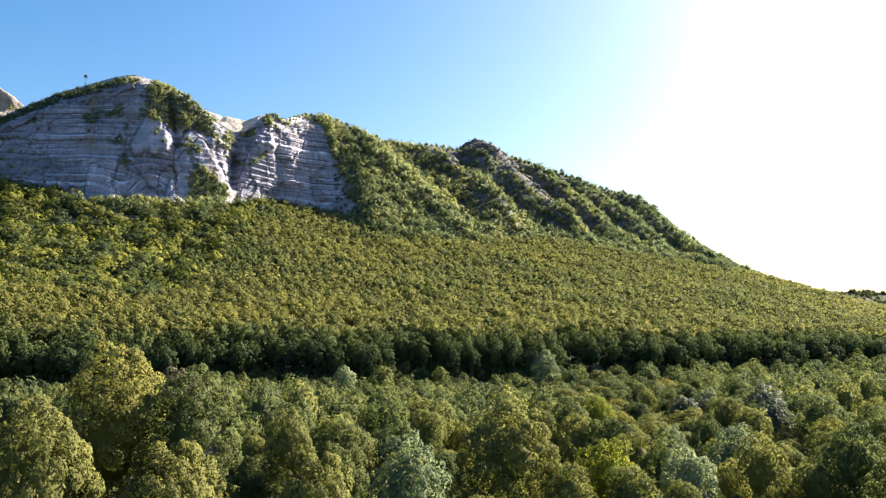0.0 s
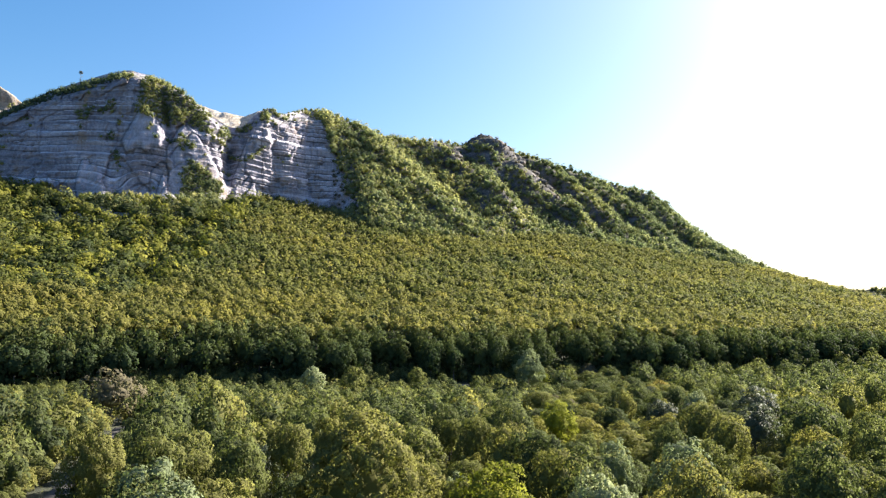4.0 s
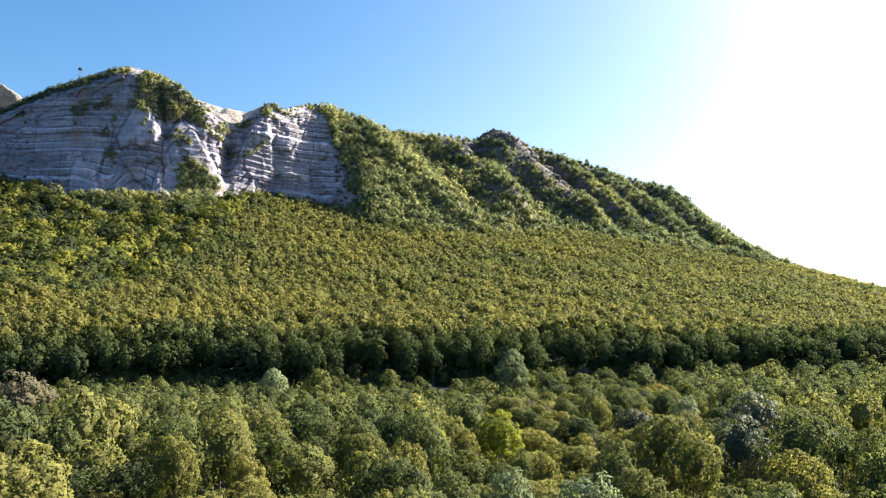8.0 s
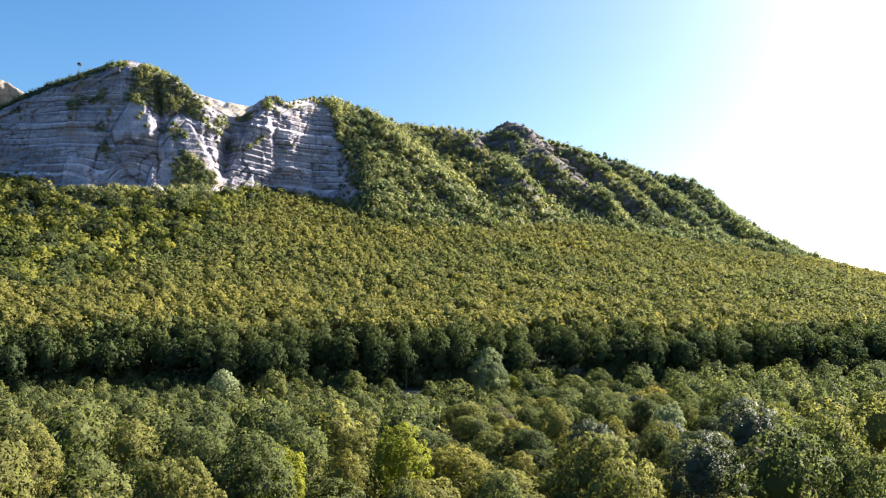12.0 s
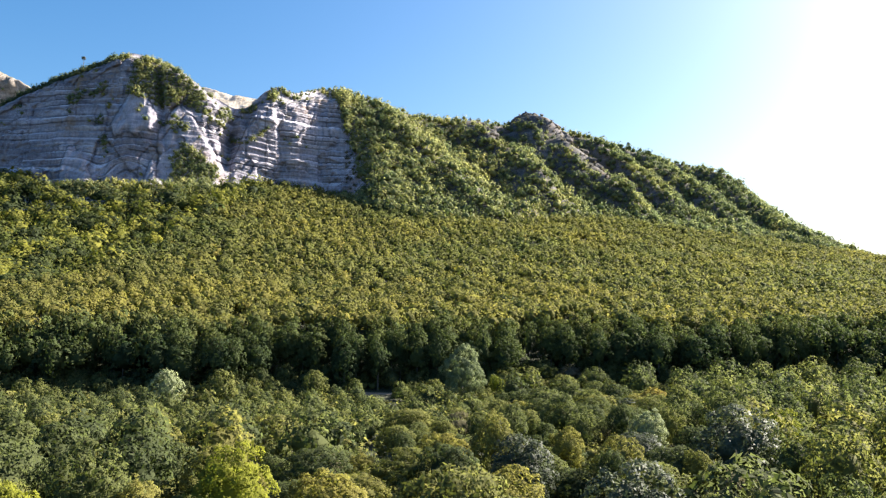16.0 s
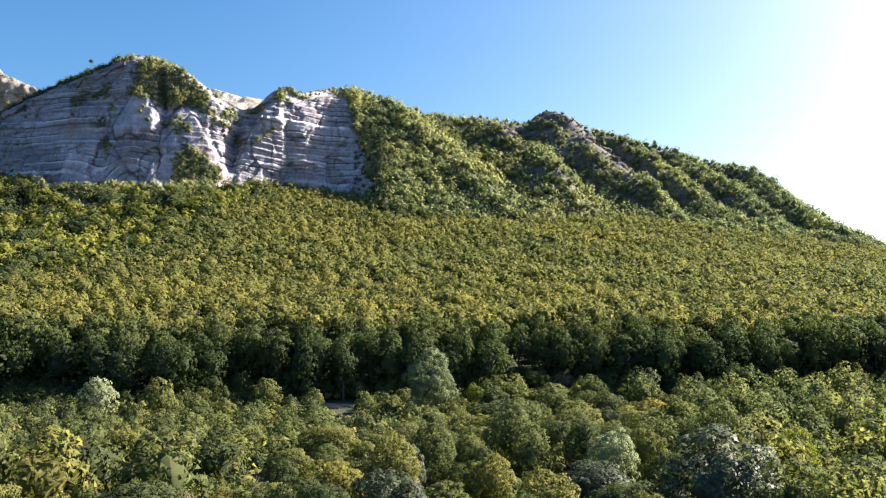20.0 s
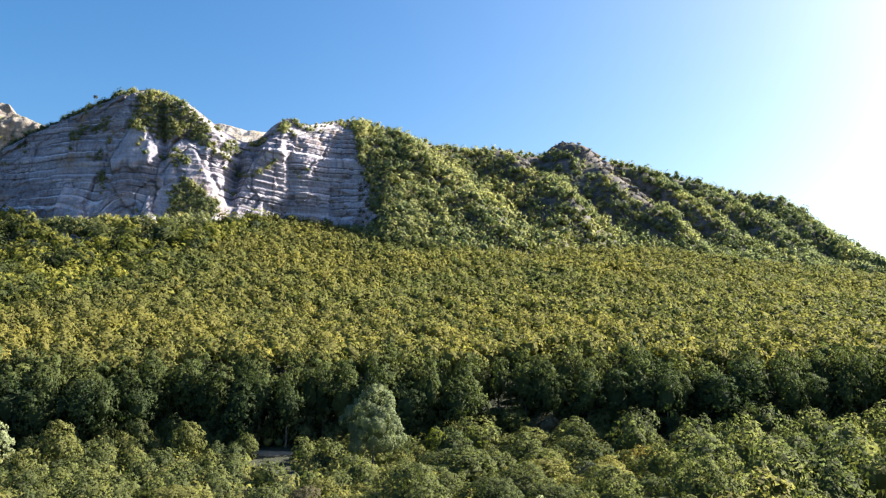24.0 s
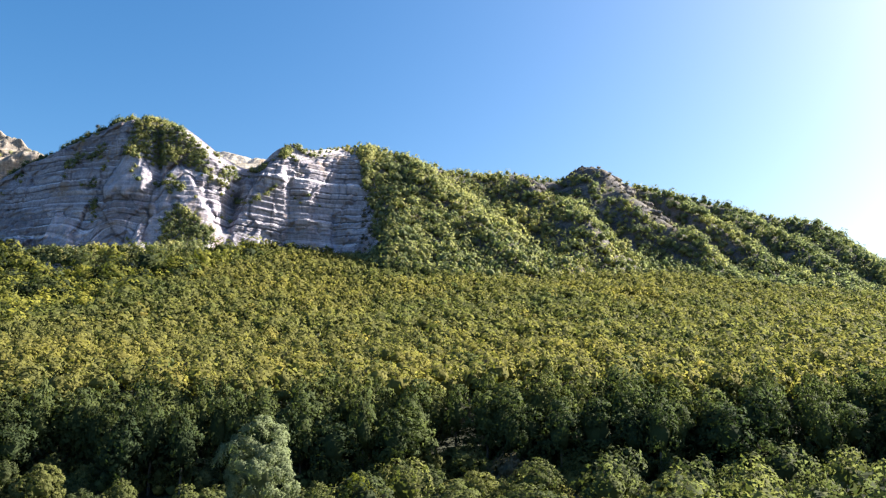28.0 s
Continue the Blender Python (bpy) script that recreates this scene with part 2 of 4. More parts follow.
def soil_material():
    m, nodes, links, bsdf = material("brushland")
    fine, big = noise_at(nodes, links, 0.9, 8, 0.7), noise_at(nodes, links, 0.05, 4)
    cr = ramp(nodes, ((0.30, (0.014, 0.017, 0.008)), (0.55, (0.030, 0.034, 0.014)), (0.80, (0.068, 0.060, 0.028))))
    links.new(mix(nodes, links, "MIX", fine, big, 0.4), cr.inputs[0])
    links.new(cr.outputs[0], bsdf.inputs["Base Color"])
    bump = add(nodes, "Bump", Strength=1.0, Distance=0.5)
    links.new(fine, bump.inputs["Height"])
    links.new(bump.outputs[0], bsdf.inputs["Normal"])
    bsdf.inputs["Roughness"].default_value = 0.95
    return m


def plain_ground(name, a, b, scale):
    m, nodes, links, bsdf = material(name)
    n = noise_at(nodes, links, scale, 8, 0.7)
    cr = ramp(nodes, ((0.3, a), (0.7, b)))
    links.new(n, cr.inputs[0])
    links.new(cr.outputs[0], bsdf.inputs["Base Color"])
    bump = add(nodes, "Bump", Strength=0.4, Distance=0.03)
    links.new(n, bump.inputs["Height"])
    links.new(bump.outputs[0], bsdf.inputs["Normal"])
    bsdf.inputs["Roughness"].default_value = 0.9
    bsdf.inputs["Specular IOR Level"].default_value = 0.2
    return m


SOIL = soil_material()
ASPHALT = plain_ground("asphalt", (0.058, 0.052, 0.050), (0.098, 0.088, 0.083), 1.2)
GRAVEL = plain_ground("gravel", (0.13, 0.105, 0.075), (0.24, 0.20, 0.155), 1.5)


# ---- numbers for landforms ----
def lattice(ix, iy, iz, seed):
    h = (ix.astype(np.int64) * 374761393 + iy.astype(np.int64) * 668265263 + iz.astype(np.int64) * 2147483647 + seed * 1274126177) & 0xFFFFFFFF
    h = ((h ^ (h >> 13)) * 1274126177) & 0xFFFFFFFF
    return ((h ^ (h >> 16)) & 0xFFFF) / 65535.0


def value_noise(x, y, z, seed=0):
    """Smooth noise from 0 to 1 with a grain of one unit."""
    x, y, z = np.broadcast_arrays(np.asarray(x, float), y, z)
    ix, iy, iz = np.floor(x), np.floor(y), np.floor(z)
    fx, fy, fz = ((f * f * (3 - 2 * f)) for f in (x - ix, y - iy, z - iz))
    out = 0
    for dx in (0, 1):
        for dy in (0, 1):
            for dz in (0, 1):
                w = (fx if dx else 1 - fx) * (fy if dy else 1 - fy) * (fz if dz else 1 - fz)
                out = out + w * lattice(ix + dx, iy + dy, iz + dz, seed)
    return out


def fractal(x, y, z, octaves=4, seed=0):
    out, a, total = 0, 1.0, 0
    for k in range(octaves):
        out, total = out + a * value_noise(x * 2 ** k, y * 2 ** k, z * 2 ** k, seed + k), total + a
        a *= 0.5
    return out / total


def ease(x, a, b):
    f = np.clip((np.asarray(x, float) - a) / (b - a), 0, 1)
    return f * f * (3 - 2 * f)


def edge_y(x):
    """Where the closed wood on the fan begins."""
    x = np.asarray(x, float)
    return 226 + 0.14 * np.clip(x, -200, 330) + 13 * (value_noise(x * 0.045, 0, 0, 5) - 0.5) + 6 * (value_noise(x * 0.13, 0, 0, 6) - 0.5)


def west_of_fan(x, y):
    """From 0 to 1 on the lower ground west of the fan, where a brighter mixed wood grows."""
    x, y = np.asarray(x, float), np.asarray(y, float)
    return ease(x + 146 - 0.08 * (y - 360) + 16 * (fractal(x / 30, y / 30, 0 * x, 2, 85) - 0.5), 10, -10) * ease(y + 14 * (fractal(x / 25, 0 * x, 0 * x, 2, 86) - 0.5), 285, 312)


def canopy(x, y):
    """The height of the treetops on the fan of scree below the cliffs."""
    a, b = np.asarray(x, float) / 100, (np.minimum(y, 595.0) - 350) / 100
    z = 48.6 - 6.14 * a + 25.7 * b + 0.04 * a * a - 3.83 * a * b + 2.75 * b * b
    z = z - 8.0 * ease(np.asarray(x, float), -138, -162) * ease(y, 275, 335) * ease(y, 468, 436)
    return z - 0.12 * np.maximum(np.asarray(y, float) - 600, 0) - 0.085 * np.maximum(np.asarray(x, float) - 330, 0)


def tree_height(y):
    return 8 + 9 * np.exp(-np.maximum(np.asarray(y, float) - 226, 0) / 70)


def ground_z(x, y):
    x, y = np.asarray(x, float), np.asarray(y, float)
    valley = 6.0 * ease(y, 40, -60) + 0.8 * (value_noise(x * 0.03, y * 0.03, 0, 3) - 0.5)
    fan = canopy(x, y) - tree_height(y)
    fan = fan * (1 - ease(np.abs(x), 560, 1100)) * (1 - ease(y, 900, 1300))
    rise = ease(y, 0, 40)
    fan = fan * rise - 30 * (1 - rise)
    k = 2.0
    return np.maximum(valley, fan) + k * 0.5 * np.exp(-np.abs(valley - fan) / k)


def broken(x, z, wide, high, seed, tilt=0.18):
    """Blocks of broken rock over x, z: the height of each block's own tilted face, and how near its edge is (1 on it)."""
    a, b = np.asarray(x, float) / wide, np.asarray(z, float) / high
    ia, ib = np.floor(a), np.floor(b)
    first, second, out = np.full(a.shape, 9.0), np.full(a.shape, 9.0), np.zeros(a.shape)
    for da in (-1, 0, 1):
        for db in (-1, 0, 1):
            ca, cb = ia + da, ib + db
            zero = 0 * ca
            dx, dz = a - ca - 0.15 - 0.7 * lattice(ca, cb, zero, seed), b - cb - 0.15 - 0.7 * lattice(ca, cb, zero, seed + 1)
            d = np.hypot(dx, dz)
            h = lattice(ca, cb, zero, seed + 2) - 0.5 + tilt * wide / 4 * (dx * (lattice(ca, cb, zero, seed + 3) - 0.5) + dz * (lattice(ca, cb, zero, seed + 4) - 0.5))
            out = np.where(d < first, h, out)
            second = np.minimum(second, np.maximum(d, first))
            first = np.minimum(first, d)
    return out, ease(second - first, 0.10, 0.02)


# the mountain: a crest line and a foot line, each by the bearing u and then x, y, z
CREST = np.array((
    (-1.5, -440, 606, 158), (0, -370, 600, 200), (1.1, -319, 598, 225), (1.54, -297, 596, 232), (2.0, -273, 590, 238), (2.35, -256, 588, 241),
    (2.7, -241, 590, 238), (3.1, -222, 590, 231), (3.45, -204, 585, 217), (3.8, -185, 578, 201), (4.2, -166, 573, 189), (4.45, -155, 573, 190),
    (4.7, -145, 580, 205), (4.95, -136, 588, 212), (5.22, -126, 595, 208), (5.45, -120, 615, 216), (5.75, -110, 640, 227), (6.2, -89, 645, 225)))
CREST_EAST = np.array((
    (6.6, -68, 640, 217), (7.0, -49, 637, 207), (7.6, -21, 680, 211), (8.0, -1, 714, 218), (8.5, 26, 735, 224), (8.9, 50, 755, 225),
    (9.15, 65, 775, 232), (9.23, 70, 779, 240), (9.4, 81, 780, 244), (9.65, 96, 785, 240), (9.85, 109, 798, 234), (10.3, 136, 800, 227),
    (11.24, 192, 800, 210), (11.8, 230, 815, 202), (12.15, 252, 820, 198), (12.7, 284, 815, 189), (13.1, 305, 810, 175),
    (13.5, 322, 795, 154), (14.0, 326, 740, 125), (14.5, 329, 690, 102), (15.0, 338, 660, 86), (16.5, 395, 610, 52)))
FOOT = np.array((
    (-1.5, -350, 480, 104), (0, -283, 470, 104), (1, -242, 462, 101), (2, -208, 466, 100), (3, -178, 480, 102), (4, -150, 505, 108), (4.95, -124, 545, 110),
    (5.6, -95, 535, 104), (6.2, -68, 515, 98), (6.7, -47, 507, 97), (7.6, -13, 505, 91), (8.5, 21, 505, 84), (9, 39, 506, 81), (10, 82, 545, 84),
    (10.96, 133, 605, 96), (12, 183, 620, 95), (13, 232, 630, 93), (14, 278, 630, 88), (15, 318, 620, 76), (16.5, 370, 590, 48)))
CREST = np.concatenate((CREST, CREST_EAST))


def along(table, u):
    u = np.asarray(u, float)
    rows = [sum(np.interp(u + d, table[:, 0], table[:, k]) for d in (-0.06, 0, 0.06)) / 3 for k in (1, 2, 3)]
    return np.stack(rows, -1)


def bump_at(u, v, cu, cv, ru, rv):
    return np.exp(-((u - cu) / ru) ** 2 - ((v - cv) / rv) ** 2)


def facet(u, v, corners, soft=0.10):
    """A flat-faced block of rock, 1 inside its corners (u, v, in order round it) and falling to 0 at its edges."""
    inside = np.full(np.shape(u), 9.0)
    turn = sum(a[0] * b[1] - b[0] * a[1] for a, b in zip(corners, corners[1:] + corners[:1]))
    for (au, av), (bu, bv) in zip(corners, corners[1:] + corners[:1]):
        du, dv = bu - au, (bv - av) * 2.2
        d = (du * (v - av) * 2.2 - dv * (u - au)) / math.hypot(du, dv)
        inside = np.minimum(inside, d if turn > 0 else -d)
    return ease(inside, -0.02, soft)


def mountain(u, v, marks=False):
    """Points of the mountain's face: u along it, v from its foot (0) to its crest (1) and over it."""
    u, v = np.broadcast_arrays(np.asarray(u, float), v)
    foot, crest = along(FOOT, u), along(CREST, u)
    cliff = 1 - ease(u, 5.9, 6.9)
    vc = np.clip(v, 0, 1)
    h = cliff * (0.18 * ease(vc, 0, 0.15) + 0.50 * vc + 0.32 * ease(vc, 0.8, 1.0)) + (1 - cliff) * vc
    p = foot + (crest - foot) * np.stack((h, h, vc), -1)
    below, over = np.minimum(v, 0), np.maximum(v - 1, 0)
    p[..., 1] += below * 60 + over * 160
    p[..., 2] += below * 40 - over * (60 + 120 * over)
    inside = ease(v, -0.1, 0.1) * ease(v, 1.0, 0.90)
    # great forms of the cliff
    wob = 0.08 * (fractal(u * 7, v * 13, u * 0, 4, 13) - 0.5)
    a, b = u + wob, v + wob
    boss = facet(a, b, ((2.34, 0.65), (1.92, 0.44), (2.00, 0.37), (2.78, 0.36), (2.86, 0.50), (2.60, 0.65)), 0.13)
    flank = facet(a, b, ((3.16, 0.64), (2.80, 0.42), (2.78, 0.05), (3.96, 0.05), (4.12, 0.26), (3.40, 0.64)), 0.12)
    foot_slab = facet(a, b, ((2.72, 0.25), (2.42, 0.03), (3.02, 0.03)), 0.08)
    low = facet(a, b, ((1.02, 0.0), (1.10, 0.22), (1.22, 0.33), (1.46, 0.33), (1.68, 0.2), (1.9, 0.0)), 0.07)
    low = low + 0.5 * facet(a, b, ((1.34, 0.0), (1.46, 0.23), (1.60, 0.20), (1.84, 0.0)), 0.06)
    small = facet(a, b, ((0.16, 0.0), (0.22, 0.19), (0.46, 0.19), (0.48, 0.0)), 0.06) + 0.7 * facet(a, b, ((0.55, 0.0), (0.6, 0.24), (0.85, 0.24), (0.9, 0.0)), 0.06)
    pillar = facet(a, b, ((4.06, 0.0), (4.10, 0.35), (4.42, 0.80), (4.62, 0.90), (4.86, 0.78), (5.00, 0.55), (4.96, 0.0)), 0.09)
    second = facet(a, b, ((4.7, 0.0), (4.72, 0.80), (5.36, 0.84), (5.42, 0.30), (5.30, 0.0)), 0.09)
    block = facet(a, b, ((4.80, 0.80), (4.84, 0.93), (5.18, 0.95), (5.34, 0.82)), 0.07)
    rib = facet(a, b, ((5.30, 0.55), (5.34, 0.96), (5.48, 0.98), (5.46, 0.5)), 0.07)
    mass = ease(a - (1.12 + 1.25 * np.clip(b - 0.2, 0, 1) ** 1.25), -0.05, 0.12) * (1 - ease(a, 3.6, 4.0))
    f = (4.5 + 5 * (v - 0.45) + 4 * (a - 2.35)) * boss + (3.4 + 3 * (a - 3.3) + 5 * (v - 0.35)) * flank + (4 + 6 * (a - 2.7)) * foot_slab + (4 - 3 * (a - 1.4)) * low + 3 * small + (2.6 + 3 * (a - 4.55)) * pillar + (1.6 + 2 * (a - 5.0)) * second + 2 * block + 1.5 * rib + 4.5 * mass
    f -= 9 * bump_at(u + 0.35 * (v - 0.5), v, 2.90, 0.58, 0.08, 0.18) + 14 * bump_at(u - 0.30 * (v - 0.5), v, 4.06, 0.55, 0.10, 0.30)
    f -= 14 * ease(a, 5.4, 6.6) * ease(a, 6.9, 6.5)
    f -= 4 * ease(b, 0.72, 0.76) * facet(a, b, ((4.3, 0.5), (4.3, 1.0), (6.0, 1.0), (6.0, 0.5)), 0.1)
    x, y, z = p[..., 0], p[..., 1], p[..., 2]
    bulk, seam = broken(x + 6 * fractal(x / 12, z / 12, u * 0, 2, 17), z, 24, 30, 201)
    chip, crease = broken(x, z + 4 * fractal(x / 9, z / 9, u * 0, 2, 18), 8, 9, 211)
    plain = 1 - 0.75 * np.maximum(boss, flank)
    f += (4.5 * bulk + 1.6 * chip) * plain + 3 * (fractal(x / 30, z / 40, u * 0, 4, 11) - 0.5) * plain + 4 * (a - 2.6) * mass * (1 - flank) * (1 - boss)
    crag = np.abs(fractal(x / 17, z / 30, u * 0, 4, 15) - 0.5)
    f -= 3 * np.exp(-(crag / 0.025) ** 2) * (0.3 + 0.7 * value_noise(x / 40, z / 40, u * 0, 16))
    # beds: upright faces with a narrow ledge on top of each, broken off along upright joints
    fresh = np.clip(np.maximum.reduce((boss, 0.85 * flank, foot_slab, 0.8 * np.minimum(low, 1), 0.5 * small, 0.85 * pillar, 0.85 * second, block, rib, 0.95 * ease(u, 5.3, 5.5), 0.35 * mass)), 0, 1)
    smooth_face = np.clip(np.maximum.reduce((0.95 * boss, 0.8 * flank, 0.9 * foot_slab, 0.6 * np.minimum(low, 1), 0.8 * block)), 0, 0.95)
    fold = bump_at(u, v, 2.1, 0.18, 0.55, 0.12)
    warp = 2.8 * (fractal(x / 48, z / 60, u * 0, 3, 21) - 0.5) + 0.03 * x + 6 * fold * np.sin(x / 8.0) + 0.10 * (x + 140) * pillar
    warp = warp + 0.7 * (fractal(x / 9, z / 16, u * 0, 3, 25) - 0.5) + 8 * value_noise(z / 12, u * 0, u * 0, 23)
    joint, lit_ledge, tone = np.maximum(0.45 * seam, 0.15 * crease) * plain, 0 * u, 0.5 + 0 * u
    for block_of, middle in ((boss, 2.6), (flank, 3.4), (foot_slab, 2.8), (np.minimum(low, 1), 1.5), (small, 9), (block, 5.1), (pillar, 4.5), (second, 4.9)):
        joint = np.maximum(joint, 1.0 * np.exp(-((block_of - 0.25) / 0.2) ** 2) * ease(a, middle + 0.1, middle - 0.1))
    for thick, deep, seed in ((5.2, 2.6, 31), (1.8, 0.6, 37)):
        t = (z + warp) / thick
        k = np.floor(t)
        cell = x / (26 + 46 * lattice(k, k * 0, k * 0, seed + 2)) + 7.3 * k + 0.5 * fractal(x / 20, z / 6, u * 0, 2, 43)
        own = lattice(k, np.floor(cell), k * 0, seed)
        j = cell - np.floor(cell)
        tone = tone + (own - 0.5) * (0.42 if deep > 2 else 0.34) * (1 - 0.8 * smooth_face)
        strength = (0.55 + 0.6 * fractal(x / 40, z / 25, u * 0, 2, seed + 5)) * (1 - smooth_face)
        upright = np.exp(-(j / 0.035) ** 2) + np.exp(-((1 - j) / 0.035) ** 2)
        f += strength * (deep * (np.minimum(t - k, 0.72) - 0.36) + 0.55 * deep * (own - 0.5) - 0.72 * deep * ease(t - k, 0.74, 0.92) - 0.25 * deep * upright)
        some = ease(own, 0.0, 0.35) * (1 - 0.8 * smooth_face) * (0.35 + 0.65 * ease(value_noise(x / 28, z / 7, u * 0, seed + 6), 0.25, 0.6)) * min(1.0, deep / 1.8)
        # dark line at each bed's foot: the joint, plus painted overhang shade
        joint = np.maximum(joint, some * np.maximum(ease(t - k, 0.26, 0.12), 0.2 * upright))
        # ledge tops coloured paler: rubble, plus the light they would catch
        lit_ledge = np.maximum(lit_ledge, some * ease(t - k, 0.74, 0.80) * ease(own, 0.2, 0.5) * (1 if deep > 2 else 0.0))
    f += 2.4 * (fractal(x / 6, z / 9, u * 0, 4, 41) - 0.5) * (1 - 0.5 * smooth_face)
    # ribs and hollows of the wooded side, running down to the east
    q = u + 2.3 * v + 0.25 * (fractal(u * 1.3, v * 3, u * 0, 3, 51) - 0.5)
    g = 0
    for at, wide, high in ((8.9, 0.30, 9), (10.42, 0.24, 13), (11.72, 0.28, 16), (12.75, 0.28, 8), (13.7, 0.32, 8), (14.9, 0.4, 9), (9.6, 0.25, -5), (10.98, 0.22, -11), (12.22, 0.25, -14), (13.22, 0.26, -8), (14.3, 0.3, -8)):
        g = g + 1.2 * high * np.exp(-((q - at) / wide) ** 2)
    g = g * ease(v, 0.06, 0.35) * ease(v, 1.02, 0.9) + 14 * (fractal(x / 26, y / 26, z / 26, 5, 61) - 0.5)
    out = (cliff * f + (1 - cliff) * g) * inside
    p[..., 0] += 0.22 * out
    p[..., 1] -= 0.90 * out
    p[..., 2] += 0.25 * out * (1 - cliff)
    return (p, fresh * cliff, joint * cliff * inside, lit_ledge * cliff * inside, tone * cliff + 0.5 * (1 - cliff)) if marks else p


def is_wood(u, v):
    """From 0 to 1: how closely the mountain's face is grown over at u, v."""
    n = 0.5 + (fractal(u * 3.2, v * 9, u * 0, 4, 71) - 0.5) * np.where(u < 6, 2.2, 1.0)
    w = 1.05 * facet(u, v, ((2.36, 0.80), (2.14, 0.59), (2.60, 0.55), (3.00, 0.55), (3.52, 0.65), (3.52, 0.77), (3.10, 0.95), (2.70, 0.97)), 0.12) + 1.05 * facet(u, v, ((2.88, 0.25), (3.10, 0.06), (3.72, 0.03), (3.96, 0.21), (3.62, 0.37), (3.06, 0.36)), 0.16)
    w += 0.8 * bump_at(u, v, 3.70, 0.60, 0.10, 0.07) + 0.4 * bump_at(u + 0.2 * v, v, 4.10, 0.45, 0.10, 0.35)
    w += 1.1 * ease(v, 0.83, 0.88) * ease(v, 0.985, 0.96) * (u < 2.1) + 0.9 * bump_at(u, v, 4.9, 0.99, 0.28, 0.07) + 1.1 * bump_at(u, v, 5.65, 1.0, 0.35, 0.05)
    w += 0.35 * bump_at(u, v, 3.55, 0.76, 0.20, 0.14) + 0.5 * bump_at(u, v, 1.95, 0.88, 0.4, 0.06) + 0.55 * bump_at(u, v, 4.05, 0.85, 0.14, 0.1)
    w += 1.4 * ease(u - 0.62 * (1 - v) - 5.93, -0.05, 0.12) + 1.0 * ease(u, 5.9, 6.15) * ease(v, 0.2, 0.1) + 1.2 * ease(v, 0.13, 0.05)
    w += 0.36 * ease(value_noise(u * 13, v * 34, u * 0, 77), 0.80, 0.90) * (u < 6)
    q = u + 2.3 * v
    bare = 1.4 * np.exp(-((q - 10.55) / 0.30) ** 2) * ease(v, 0.45, 0.75) + 1.4 * np.exp(-((q - 11.78) / 0.28) ** 2) * ease(v, 0.28, 0.5)
    bare += 1.7 * bump_at(u, v, 9.42, 0.94, 0.28, 0.10) + 0.5 * np.exp(-((q - 12.25) / 0.2) ** 2) * ease(v, 0.5, 0.7) + 0.9 * bump_at(u, v, 9.85, 0.17, 0.16, 0.05)
    bare += 1.0 * bump_at(u, v, 13.35, 0.93, 0.35, 0.05) + 0.8 * bump_at(u, v, 10.96, 0.03, 0.2, 0.04) + 0.9 * bump_at(u, v, 6.65, 0.05, 0.25, 0.04)
    return w + 0.9 * (n - 0.5) - 1.05 * bare


# ---- mesh helpers ----
def sheet(name, points, mat, smooth=False, data_only=False):
    """A mesh from a grid of points, rows by columns."""
    r, c = points.shape[:2]
    i = np.arange(r * c).reshape(r, c)
    quads = np.stack((i[:-1, :-1], i[:-1, 1:], i[1:, 1:], i[1:, :-1]), -1).reshape(-1, 4)
    me = quad_mesh(name, points.reshape(-1, 3), quads, mat)
    if smooth:
        me.polygons.foreach_set("use_smooth", np.ones(len(quads), bool))
    return me if data_only else new(name, me)


def quad_mesh(name, verts, quads, mat, tint=None, tris=None, bough=None):
    """A mesh of quads, and of triangles after them."""
    me = bpy.data.meshes.new(name)
    tris = np.zeros((0, 3), int) if tris is None else tris
    n, m = len(quads), len(tris)
    me.vertices.add(len(verts))
    me.vertices.foreach_set("co", np.ascontiguousarray(verts, dtype=np.float32).ravel())
    me.loops.add(n * 4 + m * 3)
    me.loops.foreach_set("vertex_index", np.concatenate((np.ravel(quads), np.ravel(tris))).astype(np.int32))
    me.polygons.add(n + m)
    me.polygons.foreach_set("loop_start", np.concatenate((np.arange(0, n * 4, 4), n * 4 + np.arange(0, m * 3, 3))).astype(np.int32))
    if tint is not None:
        at = me.attributes.new("tint", "FLOAT", "FACE")
        at.data.foreach_set("value", np.ascontiguousarray(tint, dtype=np.float32))
    if bough is not None:
        at = me.attributes.new("bough", "FLOAT_VECTOR", "FACE")
        at.data.foreach_set("vector", np.ascontiguousarray(bough, dtype=np.float32).ravel())
    me.materials.append(mat)
    me.update(calc_edges=True)
    me.validate()
    return me


def unit_rows(a):
    return a / np.maximum(np.linalg.norm(a, axis=-1, keepdims=True), 1e-9)


def hull(rng, rings, sides, lumps=0.2):
    """A closed lumpy ball of quads, radius 1, used as the dense heart of a crown or lobe."""
    t = np.linspace(0.12, math.pi - 0.12, rings)[:, None]
    f = np.linspace(0, 2 * math.pi, sides, endpoint=False)[None, :]
    p = np.stack((np.sin(t) * np.cos(f), np.sin(t) * np.sin(f), np.cos(t) + 0 * f), -1) * (1 + lumps * (rng.random((rings, sides, 1)) - 0.5))
    i = np.arange(rings * sides).reshape(rings, sides)
    j = np.roll(i, -1, 1)
    return p.reshape(-1, 3), np.stack((i[:-1], i[1:], j[1:], j[:-1]), -1).reshape(-1, 4)


